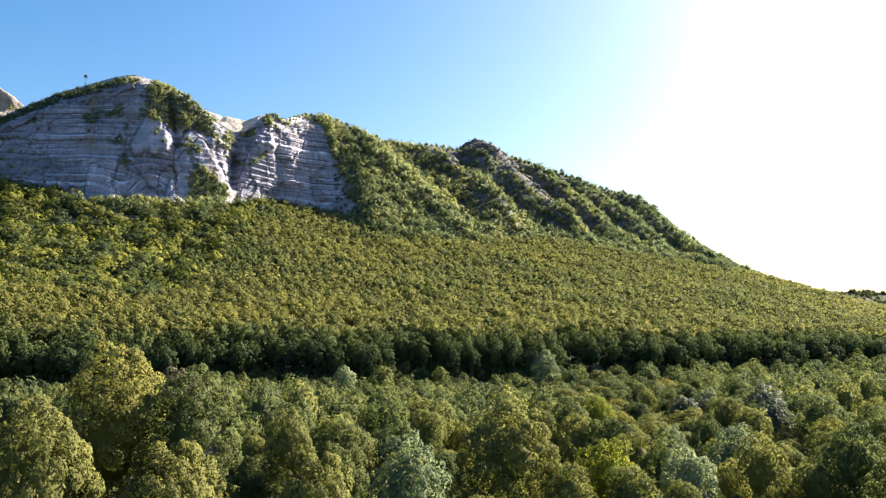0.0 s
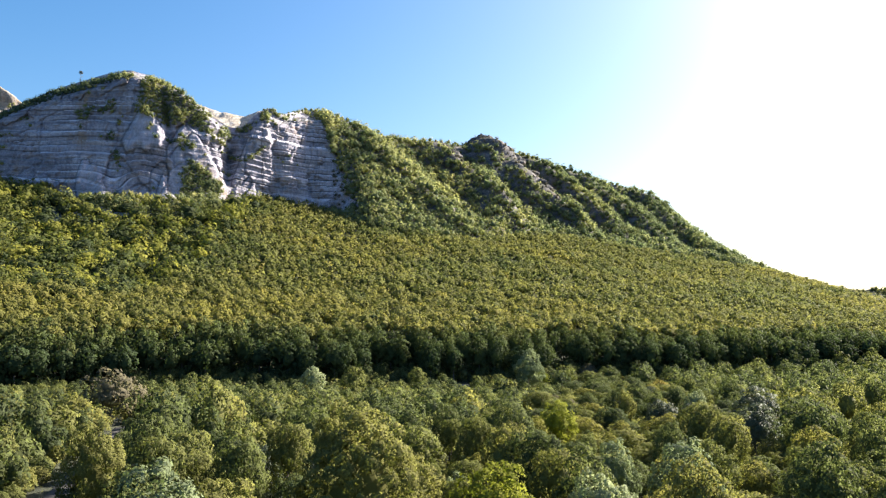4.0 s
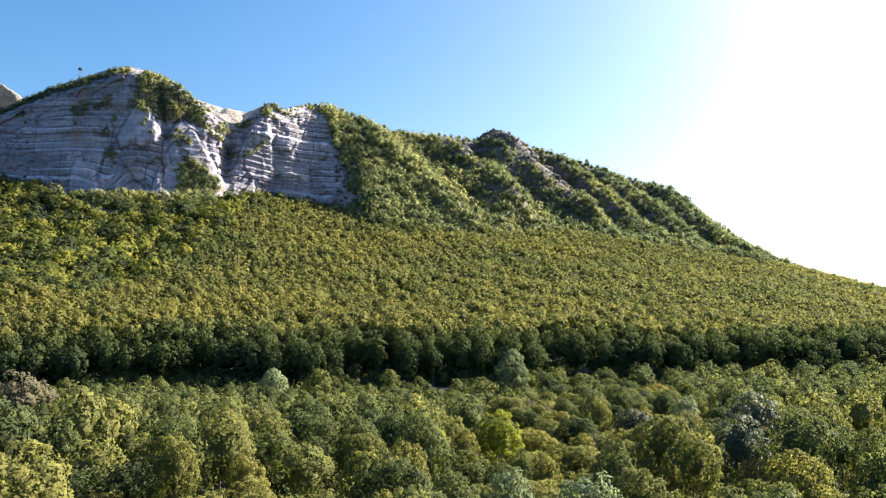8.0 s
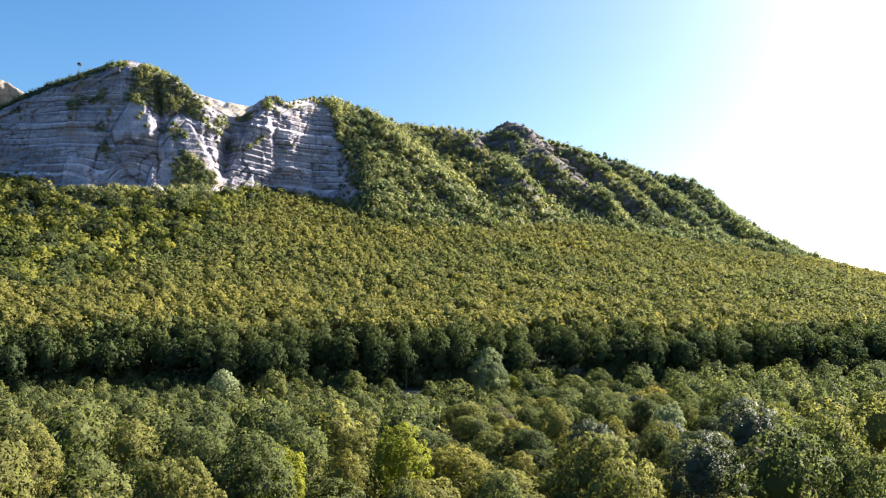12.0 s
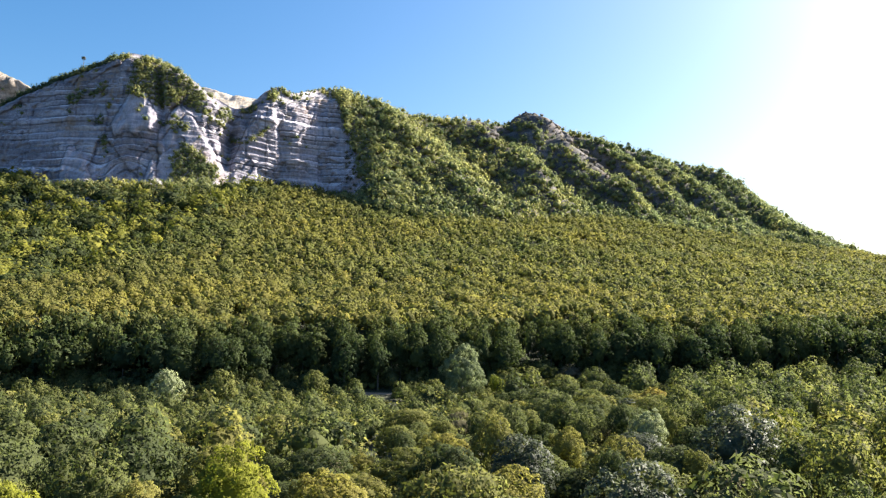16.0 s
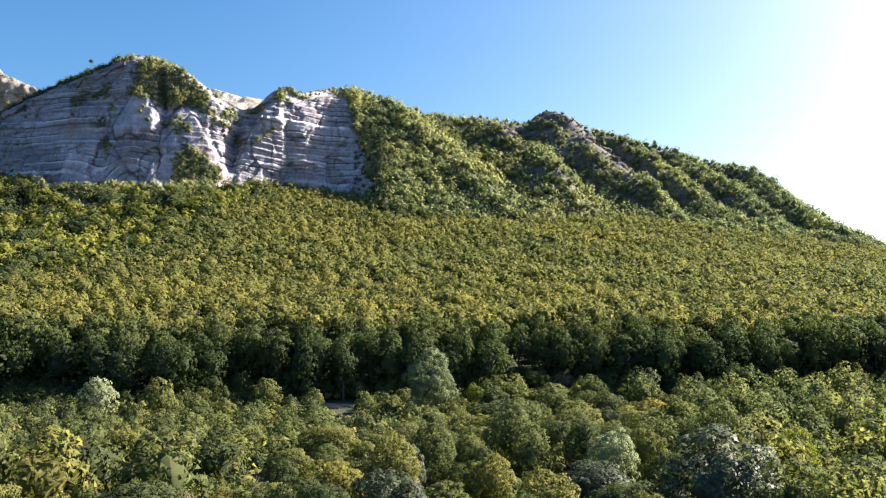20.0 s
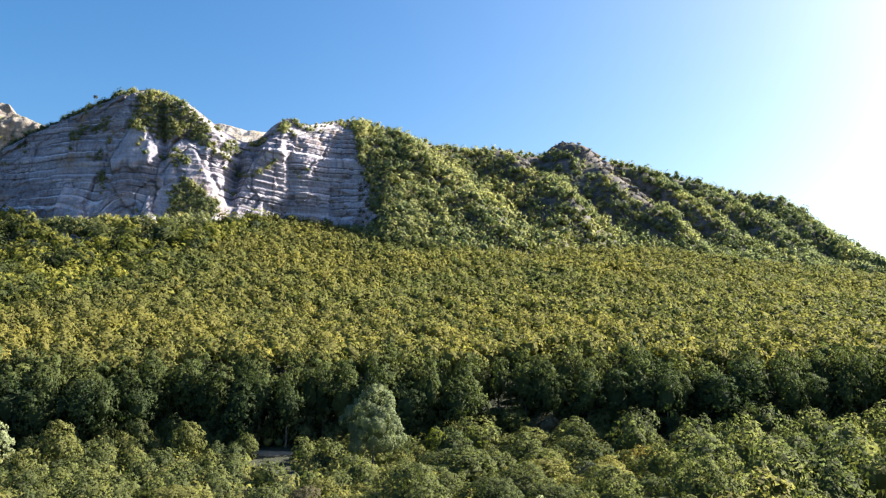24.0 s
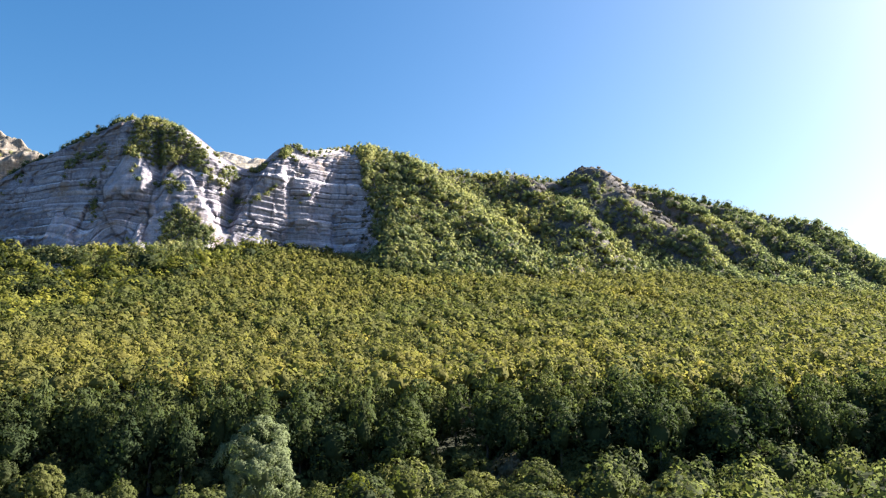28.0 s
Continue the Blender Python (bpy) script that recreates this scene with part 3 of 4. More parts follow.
def crown_pattern(rng, lobes, leaves, size, tall=1.0, heart=(4, 6), spread=0.62, loose=0.5, slim=0.5, up=0.1, narrow=0.16, core=0.74):
    """A crown in units of its radius, centred: lobes of foliage round a middle, each covered with small sprays of leaves.
    Returns its points, the quads of its dense heart, and a triangle for each spray."""
    k = np.arange(lobes) + 0.5
    height, f = 1 - 2 * k / lobes, k * 2.39996 + 6.28 * rng.random()
    d = np.stack((np.sqrt(1 - height ** 2) * np.cos(f), np.sqrt(1 - height ** 2) * np.sin(f), height), -1)
    d = unit_rows(d + 0.9 / math.sqrt(lobes) * rng.normal(size=d.shape))
    d[:, 2] = np.where(d[:, 2] < -0.75, d[:, 2] * -0.6, d[:, 2])
    waves = [(rng.normal(size=3) * 2.2, 6.28 * rng.random()) for _ in range(3)]

    def outline(way):
        return 1 + 0.11 * sum(np.cos(way @ w + shift) for w, shift in waves)

    c = d * (spread * outline(d) * (0.82 + 0.24 * rng.random(lobes)))[:, None] * (1, 1, tall)
    c[:, :2] *= 1 - narrow * np.clip(c[:, 2:] / tall, 0, 1)
    r = spread * math.sqrt(4.6 / lobes) * tall ** 0.3 * (0.72 + 0.5 * rng.random(lobes))
    hv, hq = hull(rng, *heart)
    hv = hv * (core * spread * outline(unit_rows(hv)))[:, None] * np.where(hv[:, 2:] < 0, 0.70, 1.0)
    verts, quads = [hv * (1, 1, tall)], [hq]
    k = rng.choice(lobes, leaves * 2, p=r ** 2 / np.sum(r ** 2))
    n = unit_rows(rng.normal(size=(leaves * 2, 3)) + 0.8 * d[k] + (0, 0, 0.2))
    p = c[k] + n * (r[k] * (0.66 + 0.46 * rng.random(leaves * 2)))[:, None]
    deep = np.min(np.linalg.norm(p[:, None] - c[None], axis=2) / r[None], axis=1)
    buried = np.where((deep < 0.62) | (p[:, 2] < -0.8 * tall), 1.0, 0.0)
    keep = np.argsort(buried + 0.9 * rng.random(len(deep)))[:leaves]
    p, n = p[keep], n[keep]
    outward = unit_rows(0.85 * n + 0.6 * unit_rows(p / (1, 1, tall)) + (0, 0, up))
    n = unit_rows(0.8 * n + 0.3 * unit_rows(p / (1, 1, tall)) + loose * rng.normal(size=n.shape))
    a = unit_rows(np.cross(n, rng.normal(size=n.shape)))
    b = np.cross(n, a)
    s = size * (0.6 + 0.8 * rng.random((leaves, 1)))
    tri = np.stack((p + a * s * 1.15, p - a * s * 0.7 + b * s * slim, p - a * s * 0.7 - b * s * slim), 1).reshape(-1, 3)
    tris = np.arange(leaves * 3).reshape(-1, 3) + sum(len(v) for v in verts)
    verts.append(tri)
    verts, quads = np.concatenate(verts), np.concatenate(quads)
    return verts, quads, tris, np.concatenate((unit_rows(verts[quads].mean(1)), outward))


def trunk_pattern(sides=4):
    """A plain tapered stem, radius 1 at its foot, height 1."""
    f = np.linspace(0, 2 * math.pi, sides, endpoint=False)
    p = np.concatenate([np.stack((np.cos(f) * w, np.sin(f) * w, 0 * f + z), -1) for w, z in ((1.3, -0.1), (0.9, 0.2), (0.45, 1.0))])
    i = np.arange(3 * sides).reshape(3, sides)
    j = np.roll(i, -1, 1)
    return p, np.stack((i[:-1], j[:-1], j[1:], i[1:]), -1).reshape(-1, 4)


def wood(name, at, height, radius, tint, patterns, mat, label, category, tall=1.0, stem=True, full=False, rng=None):
    """Many trees that nobody could count, in one mesh: crowns, and stems under them."""
    rng = rng or np.random.default_rng(7)
    n = len(at)
    pick = rng.integers(0, len(patterns), n)
    turn = rng.random(n) * 2 * math.pi
    verts, quads, tris, tq, tt, base = [], [], [], [], [], 0
    nq, nt = [], []
    for k, (pv, pq, pt, pn) in enumerate(patterns):
        w = np.nonzero(pick == k)[0]
        if not len(w):
            continue
        c, s = np.cos(turn[w])[:, None], np.sin(turn[w])[:, None]
        rad = radius[w][:, None]
        half = 0.5 * height[w][:, None] if full else np.maximum(rad * tall, (0.44 if stem else 0.0) * height[w][:, None])
        x, y = (pv[:, 0] * c - pv[:, 1] * s) * rad, (pv[:, 0] * s + pv[:, 1] * c) * rad
        z = pv[:, 2] * half / tall + np.maximum(height[w][:, None] - half, half * 0.6)
        v = np.stack((x, y, z), -1) + at[w][:, None, :]
        verts.append(v.reshape(-1, 3))
        quads.append((pq[None] + (base + np.arange(len(w)) * len(pv))[:, None, None]).reshape(-1, 4))
        tris.append((pt[None] + (base + np.arange(len(w)) * len(pv))[:, None, None]).reshape(-1, 3))
        tq.append(np.repeat(tint[w], len(pq)))
        tt.append(np.repeat(tint[w], len(pt)))
        side = np.stack((pn[:, 0] * c - pn[:, 1] * s, pn[:, 0] * s + pn[:, 1] * c, pn[:, 2] + 0 * c), -1)
        nq.append(side[:, :len(pq)].reshape(-1, 3))
        nt.append(side[:, len(pq):].reshape(-1, 3))
        base += len(w) * len(pv)
    ob = tagged(new(name, quad_mesh(name, np.concatenate(verts), np.concatenate(quads), mat, np.concatenate(tq + tt), np.concatenate(tris), np.concatenate(nq + nt))), label, category, kind="stuff")
    if stem:
        tv, tq = trunk_pattern()
        v = tv[None] * np.stack((height * 0.016 + 0.03, height * 0.016 + 0.03, height * 0.75), -1)[:, None, :] + at[:, None, :]
        q = (tq[None] + (np.arange(n) * len(tv))[:, None, None]).reshape(-1, 4)
        st = new("trunks", quad_mesh("trunks", v.reshape(-1, 3), q, BARK))
        st.parent = ob
        tagged(st, kind="stuff")
    return ob


# ---- ground ----
def ground_sheet():
    s = np.linspace(-1, 1, 161)
    xs = 420 * s + 5600 * np.sign(s) * np.abs(s) ** 7
    s = np.linspace(-1, 1, 181)
    ys = 230 + 420 * s + 4600 * np.sign(s) * np.abs(s) ** 7
    x, y = np.meshgrid(xs, ys)
    p = np.stack((x, y, ground_z(x, y)), -1)
    tagged(sheet("ground", p, SOIL, True), "dark green brushy valley ground rising into a fan", "ground", kind="structure")


ground_sheet()


def face(name, u0, u1, columns, rows, mat, label, category):
    u = np.linspace(u0, u1, columns)[None, :]
    v = np.concatenate((np.linspace(-0.3, 0, 8, endpoint=False), np.linspace(0, 1, rows), np.linspace(1.03, 1.8, 10)))[:, None]
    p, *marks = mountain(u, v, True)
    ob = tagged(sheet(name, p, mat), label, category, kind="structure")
    for key, values in zip(("fresh", "joint", "lit_ledge", "tone"), marks):
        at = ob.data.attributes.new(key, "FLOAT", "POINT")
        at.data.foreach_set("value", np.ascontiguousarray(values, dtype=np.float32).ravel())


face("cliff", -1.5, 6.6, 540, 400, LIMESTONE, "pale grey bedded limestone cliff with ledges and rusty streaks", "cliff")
face("mountain_slope", 6.6, 16.5, 320, 96, SCREE, "steep brown rocky mountainside with ribs and hollows", "mountain")


def ridge(name, line, depth, drop, mat, label, category, rough=8, seed=3, grain=0):
    """A ridge behind the rest: its crest line of a few x, y, z and a face that falls towards the valley."""
    line = np.array(line, float)
    s, v = np.linspace(0, len(line) - 1, 170), np.linspace(-0.3, 1, 80)[:, None]
    c = np.stack([np.interp(s, np.arange(len(line)), line[:, k]) for k in range(3)], -1)[None]
    d = np.where(v < 0, -v * 0.8, v)
    p = c + np.stack((0 * v, np.where(v < 0, 1, -1) * d * depth, -d * drop), -1)
    grain = grain or 30 * rough / 8
    n = fractal(p[..., 0] / grain, p[..., 2] / grain, p[..., 1] / grain / 2, 5, seed) - 0.5
    p[..., 1] -= n * rough * 1.6
    p[..., 2] += n * rough * (1 - 0.5 * np.abs(v))
    return tagged(sheet(name, p, mat), label, category, kind="structure")


ridge("rear_crag", ((-620, 760, 330), (-540, 725, 318), (-490, 720, 299), (-468, 720, 291), (-448, 720, 270), (-415, 720, 255), (-380, 718, 240), (-330, 715, 220)), 90, 120, CRAG,
      "pale rocky crag behind the mountain's crest", "crag", 24, 3, 26)
ridge("quarry_face", ((-215, 632, 226), (-192, 630, 221), (-177, 630, 217), (-165, 632, 216), (-153, 634, 222), (-138, 640, 226)), 45, 40, QUARRY,
      "white and rust-coloured quarried rock face behind the notch", "quarry", 3, 9)


ridge("distant_hill", ((540, 1000, 30), (653, 1000, 74), (711, 1000, 83), (776, 1000, 82), (900, 1000, 84), (1100, 1000, 50), (1250, 1000, 5)), 190, 80, SOIL,
      "low wooded hill beyond the fan", "hill", 8, 5)


def outcrop(name, x, y, z, a, b, c, seed, label="rough grey-brown rock outcrop among the scrub", lean=0.0):
    """A craggy wedge of rock that narrows upwards: a solid with broken faces, a by b by c metres."""
    t, f = np.linspace(0.02, math.pi - 0.02, 27)[:, None], np.linspace(0, 2 * math.pi, 41)[None, :]
    d = np.stack((np.sin(t) * np.cos(f), np.sin(t) * np.sin(f), np.cos(t) + 0 * f), -1)
    rng = np.random.default_rng(300 + seed)
    sides = unit_rows(rng.normal(size=(16, 3)))
    far = (0.72 + 0.35 * rng.random(16)) / np.maximum(d @ sides.T, 0.05)
    d = d * np.minimum(far.min(-1), 1.35)[..., None]
    n = fractal(d[..., 0] * 3.1 + seed, d[..., 1] * 3.1, d[..., 2] * 3.1, 5, 111 + seed) - 0.5
    crack = np.exp(-((fractal(d[..., 0] * 1.7, d[..., 1] * 1.7 + seed, d[..., 2] * 1.7, 3, 131 + seed) - 0.5) / 0.03) ** 2)
    p = d * (1 + 0.5 * n - 0.12 * crack)[..., None]
    up = np.clip(p[..., 2], 0, 1.2)
    p[..., 0] = p[..., 0] * (1 - 0.5 * up) - lean * up
    p[..., 1] *= 1 - 0.5 * up
    return tagged(sheet(name, p * (a, b, c) + (x, y, z), SCREE), label, "rock", "outcrops on the mountainside")


def outcrops():
    rng = np.random.default_rng(71)
    outcrop("rock_outcrop", 86, 772, 229, 22, 12, 17, 4, "wedge-shaped grey-brown rock knob standing on the crest", 0.22)
    outcrop("rock_outcrop", 104, 777, 224, 13, 9, 10, 2, "lower grey-brown rock shoulder beside the knob")
    outcrop("rock_outcrop", 27, 737, 217, 17, 7, 7, 3, "broken grey rock edge on the crest")
    for q, v0, v1, n in ((10.50, 0.62, 0.96, 6), (11.82, 0.50, 0.93, 8), (12.3, 0.6, 0.95, 3), (9.9, 0.3, 0.7, 2)):
        for k in range(n):
            v = v0 + (v1 - v0) * (k + 0.9 * rng.random()) / n
            u = q - 2.3 * v + 0.10 * rng.normal()
            x, y, z = mountain(np.array(u), np.array(v))
            w = 3.0 + 4.0 * rng.random()
            outcrop("rock_outcrop", float(x), float(y) + 0.5, float(z) - 0.3, 1.2 * w, 0.8 * w, (0.55 + 0.3 * rng.random()) * w, 5 + k)


outcrops()


# ---- patterns for crowns ----
RNG = np.random.default_rng(11)
FAR = [crown_pattern(RNG, 9, 46, 0.185, 0.85, (4, 6), 0.74, 0.2, 0.7, 0.5) for _ in range(10)]
NEARER = [crown_pattern(RNG, 18, 130, 0.13, 0.9, (5, 7), 0.78, 0.22, 0.65, 0.5) for _ in range(10)]
WESTERN = [crown_pattern(RNG, 26, 230, 0.10, 0.9, (6, 8), 0.78, 0.3, 0.65, 0.3) for _ in range(8)]
EDGE = [crown_pattern(RNG, 60, 1500, 0.070, 1.6, (8, 9), 0.78, 0.5, 0.6, 0.2, core=0.6) for _ in range(8)]
EDGE_FAR = [crown_pattern(RNG, 36, 560, 0.110, 1.6, (7, 8), 0.78, 0.5, 0.6, 0.2, core=0.62) for _ in range(8)]
BUSH = [crown_pattern(RNG, 12, 64, 0.15, 0.95, (5, 7), 0.74, 0.25, 0.7, 0.2) for _ in range(8)]
CLOSE = [crown_pattern(RNG, 50, 1900, 0.059, 1.15, (8, 12), 0.80, 0.45, 0.55, 0.1, core=0.58) for _ in range(6)]
MIDDLE = [crown_pattern(RNG, 36, 800, 0.080, 1.15, (6, 9), 0.78, 0.4, 0.6, 0.1, core=0.64) for _ in range(8)]
UNDER = [crown_pattern(RNG, 24, 420, 0.064, 0.8, (6, 8), 0.76, 0.45, 0.6) for _ in range(6)]
LOW = [crown_pattern(RNG, 8, 44, 0.14, 0.8, (4, 6), 0.70, 0.4, 0.6) for _ in range(6)]


# trees that stand out: kind, x, y, top, crown radius
NEAR_START = (
    ("tall_olive", -47.8, -0.5, 16.6, 5.4), ("silvery", -14.3, 16.2, 11.8, 4.3), ("silvery", -18.7, 25.9, 10.4, 3.1), ("bright", -37, 0, 12.5, 3.9),
    ("tall_yellow", -80.7, -21.9, 23.4, 4.4), ("tall_green", -75.6, -21.0, 22.2, 3.7), ("tall_olive", -75.8, -27.5, 16.8, 4.1), ("tall_olive", -66.6, -25.7, 15.7, 3.3),
    ("tall_olive", -83, -30, 20.0, 4.0), ("tall_olive", -70.8, 7.9, 14.9, 3.3), ("olive", -65, 5.2, 14.8, 3.1), ("round_green", -58.8, 7.4, 14.8, 3.0),
    ("olive", -55, 13.3, 14.8, 2.7), ("round_dark", -65.7, 1.1, 12.2, 2.6), ("yellowing", -52, 66, 11.2, 4.2), ("bright", -24, 59.3, 9.8, 2.7),
    ("round_dark", -33.4, 67.6, 10.2, 3.5))
MID_VALLEY = (
    ("glossy", 41, 103, 10.2, 6.0), ("round_dark", 5.3, 98.7, 6.9, 3.7), ("bright", -13.2, 74.5, 9.8, 3.9), ("round_dark", 13.6, 119, 8.9, 3.5),
    ("yellowing", 25, 97, 7.6, 3.3), ("yellowing", 20.4, 108.5, 7.4, 2.6), ("round_green", 41.8, 134, 8.4, 3.9), ("bright", 54, 121, 7.8, 2.5),
    ("olive", -24.5, 139, 5.2, 4.3), ("olive", -2, 137, 4.6, 5.0), ("olive", -33, 142, 5.8, 3.8), ("dry", -108.4, 128.2, 11.8, 7.4),
    ("round_green", 51.2, 162.1, 8.5, 3.1))
BEFORE_EDGE = (
    ("poplar", 7.7, 193.4, 15.0, 5.7), ("silvery", 19.2, 250, 18.5, 2.6), ("silvery", -65.4, 194.5, 10.4, 4.6), ("round_green", -51.7, 194.2, 9.8, 4.7),
    ("round_green", -30, 201.6, 9.2, 3.5), ("round_green", -20.3, 207.3, 6.6, 2.7), ("bright", 16.9, 210.3, 7.5, 2.5),
    ("round_green", 31.3, 229, 9.0, 4.8), ("round_green", 51, 233, 6.8, 3.2))
MARKED = NEAR_START + MID_VALLEY + BEFORE_EDGE


def scatter(x0, x1, y0, y1, step, rng, loose=0.8):
    xs, ys = np.arange(x0, x1, step), np.arange(y0, y1, step * 0.88)
    x, y = np.meshgrid(xs, ys)
    x = x + step * 0.5 * (np.arange(len(ys)) % 2)[:, None]
    x, y = x + step * loose * (rng.random(x.shape) - 0.5), y + step * loose * (rng.random(x.shape) - 0.5)
    return x.ravel(), y.ravel()


def in_sight(x, y, left=60, right=60):
    """The stretch of plan that the flight looks over."""
    return (x > -75 - 0.50 * (y + 75) - left) & (x > 47 - 0.86 * np.maximum(y - 94, 0) - 400) & (x < -64 + 0.80 * (y + 77) + right)


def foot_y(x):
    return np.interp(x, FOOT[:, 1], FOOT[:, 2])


def fan_wood():
    rng = np.random.default_rng(21)
    x, y = scatter(-330, 620, 190, 660, 5.2, rng, 1.0)
    ok = in_sight(x, y, 40, 20) & (y > edge_y(x)) & (y < np.where(x < 360, foot_y(x) + 14, 660)) & (rng.random(len(x)) > 0.05)
    x, y = x[ok], y[ok]
    z = ground_z(x, y)
    near = y < edge_y(x) + 16
    far = y > 325
    west = west_of_fan(x, y)
    h = tree_height(y) + (2.4 + 2.8 * west) * (rng.random(len(x)) - 0.5) + 3.6 * (fractal(x / 22, y / 22, 0 * x, 3, 83) - 0.5)
    r = (2.7 + 2.2 * rng.random(len(x)) ** 1.3) * (1 + 0.4 * west * rng.random(len(x)))
    patchy = fractal(x / 45, y / 45, 0 * x, 3, 81)
    # last term lightens the eastern trees, standing in for haze and sun glare
    tint = 0.41 + 0.42 * (patchy - 0.5) + 0.22 * (fractal(x / 14, y / 14, 0 * x, 2, 82) - 0.5) + 0.09 * (rng.random(len(x)) - 0.5) + 0.09 * ease(y, 340, 255) + 0.08 * ease(x, 60, 320)
    tint = np.where(rng.random(len(x)) < 0.42 * west + 0.02, 0.12 + 0.16 * rng.random(len(x)), tint + 0.20 * west * rng.random(len(x)))
    odd = rng.random(len(x))
    tint = np.where(odd > 0.985, 0.68, tint)
    at = np.stack((x, y, z - 0.2), -1)
    lime = (west > 0.5) & ~near & (rng.random(len(x)) < 0.46)
    wood("mixed_forest", at[lime], h[lime] + 3.5 * rng.random(lime.sum()) - 1.0, r[lime] * 1.7, 0.05 + 0.9 * rng.random(lime.sum()) ** 1.1, WESTERN, LEAF_WEST, "brighter mixed forest of lime-green and dark crowns under the cliff", "forest", 0.8, False)
    near, far = near & (west <= 0.5), far & (west <= 0.5)
    for which, patterns in ((~near & ~far & (west <= 0.5), NEARER), (far, FAR)):
        wood("fan_forest", at[which], h[which], r[which], tint[which], patterns, LEAF_FAN, "dense olive-green broadleaf forest covering the fan below the cliffs", "forest", 0.8, False)
    # lower trees and bushes that stand in front of the tall edge
    n = 230
    ex = -215 + 470 * rng.random(n)
    ey = edge_y(ex) + 4 - 9 * rng.random(n)
    ok = (np.hypot((ex + 16) / 8, (ey - 212) / 4) > 1) & in_sight(ex, ey, 25, 10)
    ex, ey = ex[ok], ey[ok]
    n = len(ex)
    wood("edge_thicket", np.stack((ex, ey, ground_z(ex, ey) - 0.3), -1), 2.5 + 3.5 * rng.random(n), 1.8 + 1.4 * rng.random(n), rng.choice((0.0, 0.08, 0.16, 0.28), n), MIDDLE, LEAF_VALLEY, "green bushes and low trees before the forest edge", "bushes", 1.0)
    # the edge itself: broad crowns of uneven height down to the ground, lower ones in front
    x, y = scatter(-260, 400, 180, 310, 5.9, rng, 1.0)
    ok = in_sight(x, y, 40, 20) & (y > edge_y(x) - 3) & (y < edge_y(x) + 19)
    for kind, mx, my, top, r in BEFORE_EDGE:
        ok &= np.hypot(x - mx, y - my) > 0.6 * r + 1.0
    x, y = x[ok], y[ok]
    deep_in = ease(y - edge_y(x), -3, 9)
    h = tree_height(y) * (0.72 + 0.18 * deep_in + 0.24 * rng.random(len(x))) + 3.0 * (fractal(x / 20, y / 20, 0 * x, 2, 84) - 0.5)
    r = 3.1 + 2.1 * rng.random(len(x)) ** 1.3
    # darkest leaf tint at the front paints the shade on this side of the wood
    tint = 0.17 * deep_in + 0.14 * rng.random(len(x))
    at = np.stack((x, y, ground_z(x, y) - 0.2), -1)
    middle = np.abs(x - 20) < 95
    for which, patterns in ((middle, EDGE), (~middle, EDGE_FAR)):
        wood("forest_edge", at[which], h[which], r[which], tint[which], patterns, LEAF_FAN, "tall dark edge of the forest, shade towards the valley put into its leaf tint", "forest", 1.6, True, True)


def slope_wood():
    rng = np.random.default_rng(31)
    u, v = [], []
    for u0, u1, du, dv in ((-1.4, 6.2, 0.055, 0.020), (6.2, 16.4, 0.098, 0.034)):
        a, b = np.meshgrid(np.arange(u0, u1, du), np.arange(-0.02, 1.01, dv))
        u.append((a + 0.9 * du * (rng.random(a.shape) - 0.5)).ravel())
        v.append((b + 0.9 * dv * (rng.random(a.shape) - 0.5)).ravel())
    u, v = np.concatenate(u), np.concatenate(v)
    w = is_wood(u, v)
    ok = w > 0.42 + 0.25 * rng.random(len(u))
    heath = ~ok & (u > 6.2) & (rng.random(len(u)) < 0.9)
    at = mountain(u[heath], np.clip(v[heath], 0, 1)) - (0, 0, 0.3)
    n = heath.sum()
    wood("heath_scrub", at, 1.6 + 1.8 * rng.random(n), 1.3 + 1.2 * rng.random(n), rng.random(n), BUSH, LEAF_HEATH, "low grey-brown brush on the bare rocky ribs", "scrub", 0.85, False)
    u, v, w = u[ok], v[ok], w[ok]
    at = mountain(u, np.clip(v, 0, 1))
    r = (2.7 + 2.9 * rng.random(len(u)) ** 1.3 + 0.6 * np.clip(w - 0.8, 0, 0.6)) * np.where(u < 6, 0.56, 1.0) * (1 - 0.35 * ease(v, 0.94, 1.0))
    h = r * (1.35 + 0.6 * rng.random(len(u))) * (1 - 0.25 * ease(v, 0.94, 1.0))
    patchy = fractal(u * 1.5, v * 5, 0 * u, 3, 91)
    tint = 0.42 - 0.12 * ease(u, 8, 12.5) + 0.40 * (patchy - 0.5) + 0.22 * (rng.random(len(u)) - 0.5)
    # western crest scrub: its unlit side is painted in as a dark leaf tint
    tint = np.where((u < 2.1) & (v > 0.85), 0.02 + 0.1 * rng.random(len(u)), tint)
    tint = np.where(rng.random(len(u)) < 0.2, 0.18 + 0.12 * rng.random(len(u)), tint)
    at[:, 2] -= 0.4
    wood("mountain_scrub", at, h, r, tint, BUSH, LEAF_SLOPE, "green trees and scrub clinging to the steep mountainside", "scrub", 0.85, False)


def crag_bushes():
    rng = np.random.default_rng(81)
    f = rng.random(130)
    x, y, z = -580 + 240 * f, 712 - 30 * rng.random(130), np.interp(-580 + 240 * f, (-620, -490, -448, -380, -330), (328, 299, 270, 240, 220))
    z = z - (720 - y) * 1.33 - 1
    wood("crag_scrub", np.stack((x, y, z), -1), 3 + 2 * rng.random(130), 1.6 + 1.3 * rng.random(130), 0.3 + 0.3 * rng.random(130), BUSH, LEAF_SLOPE, "green scrub on the rear crag", "scrub", 0.9, False)


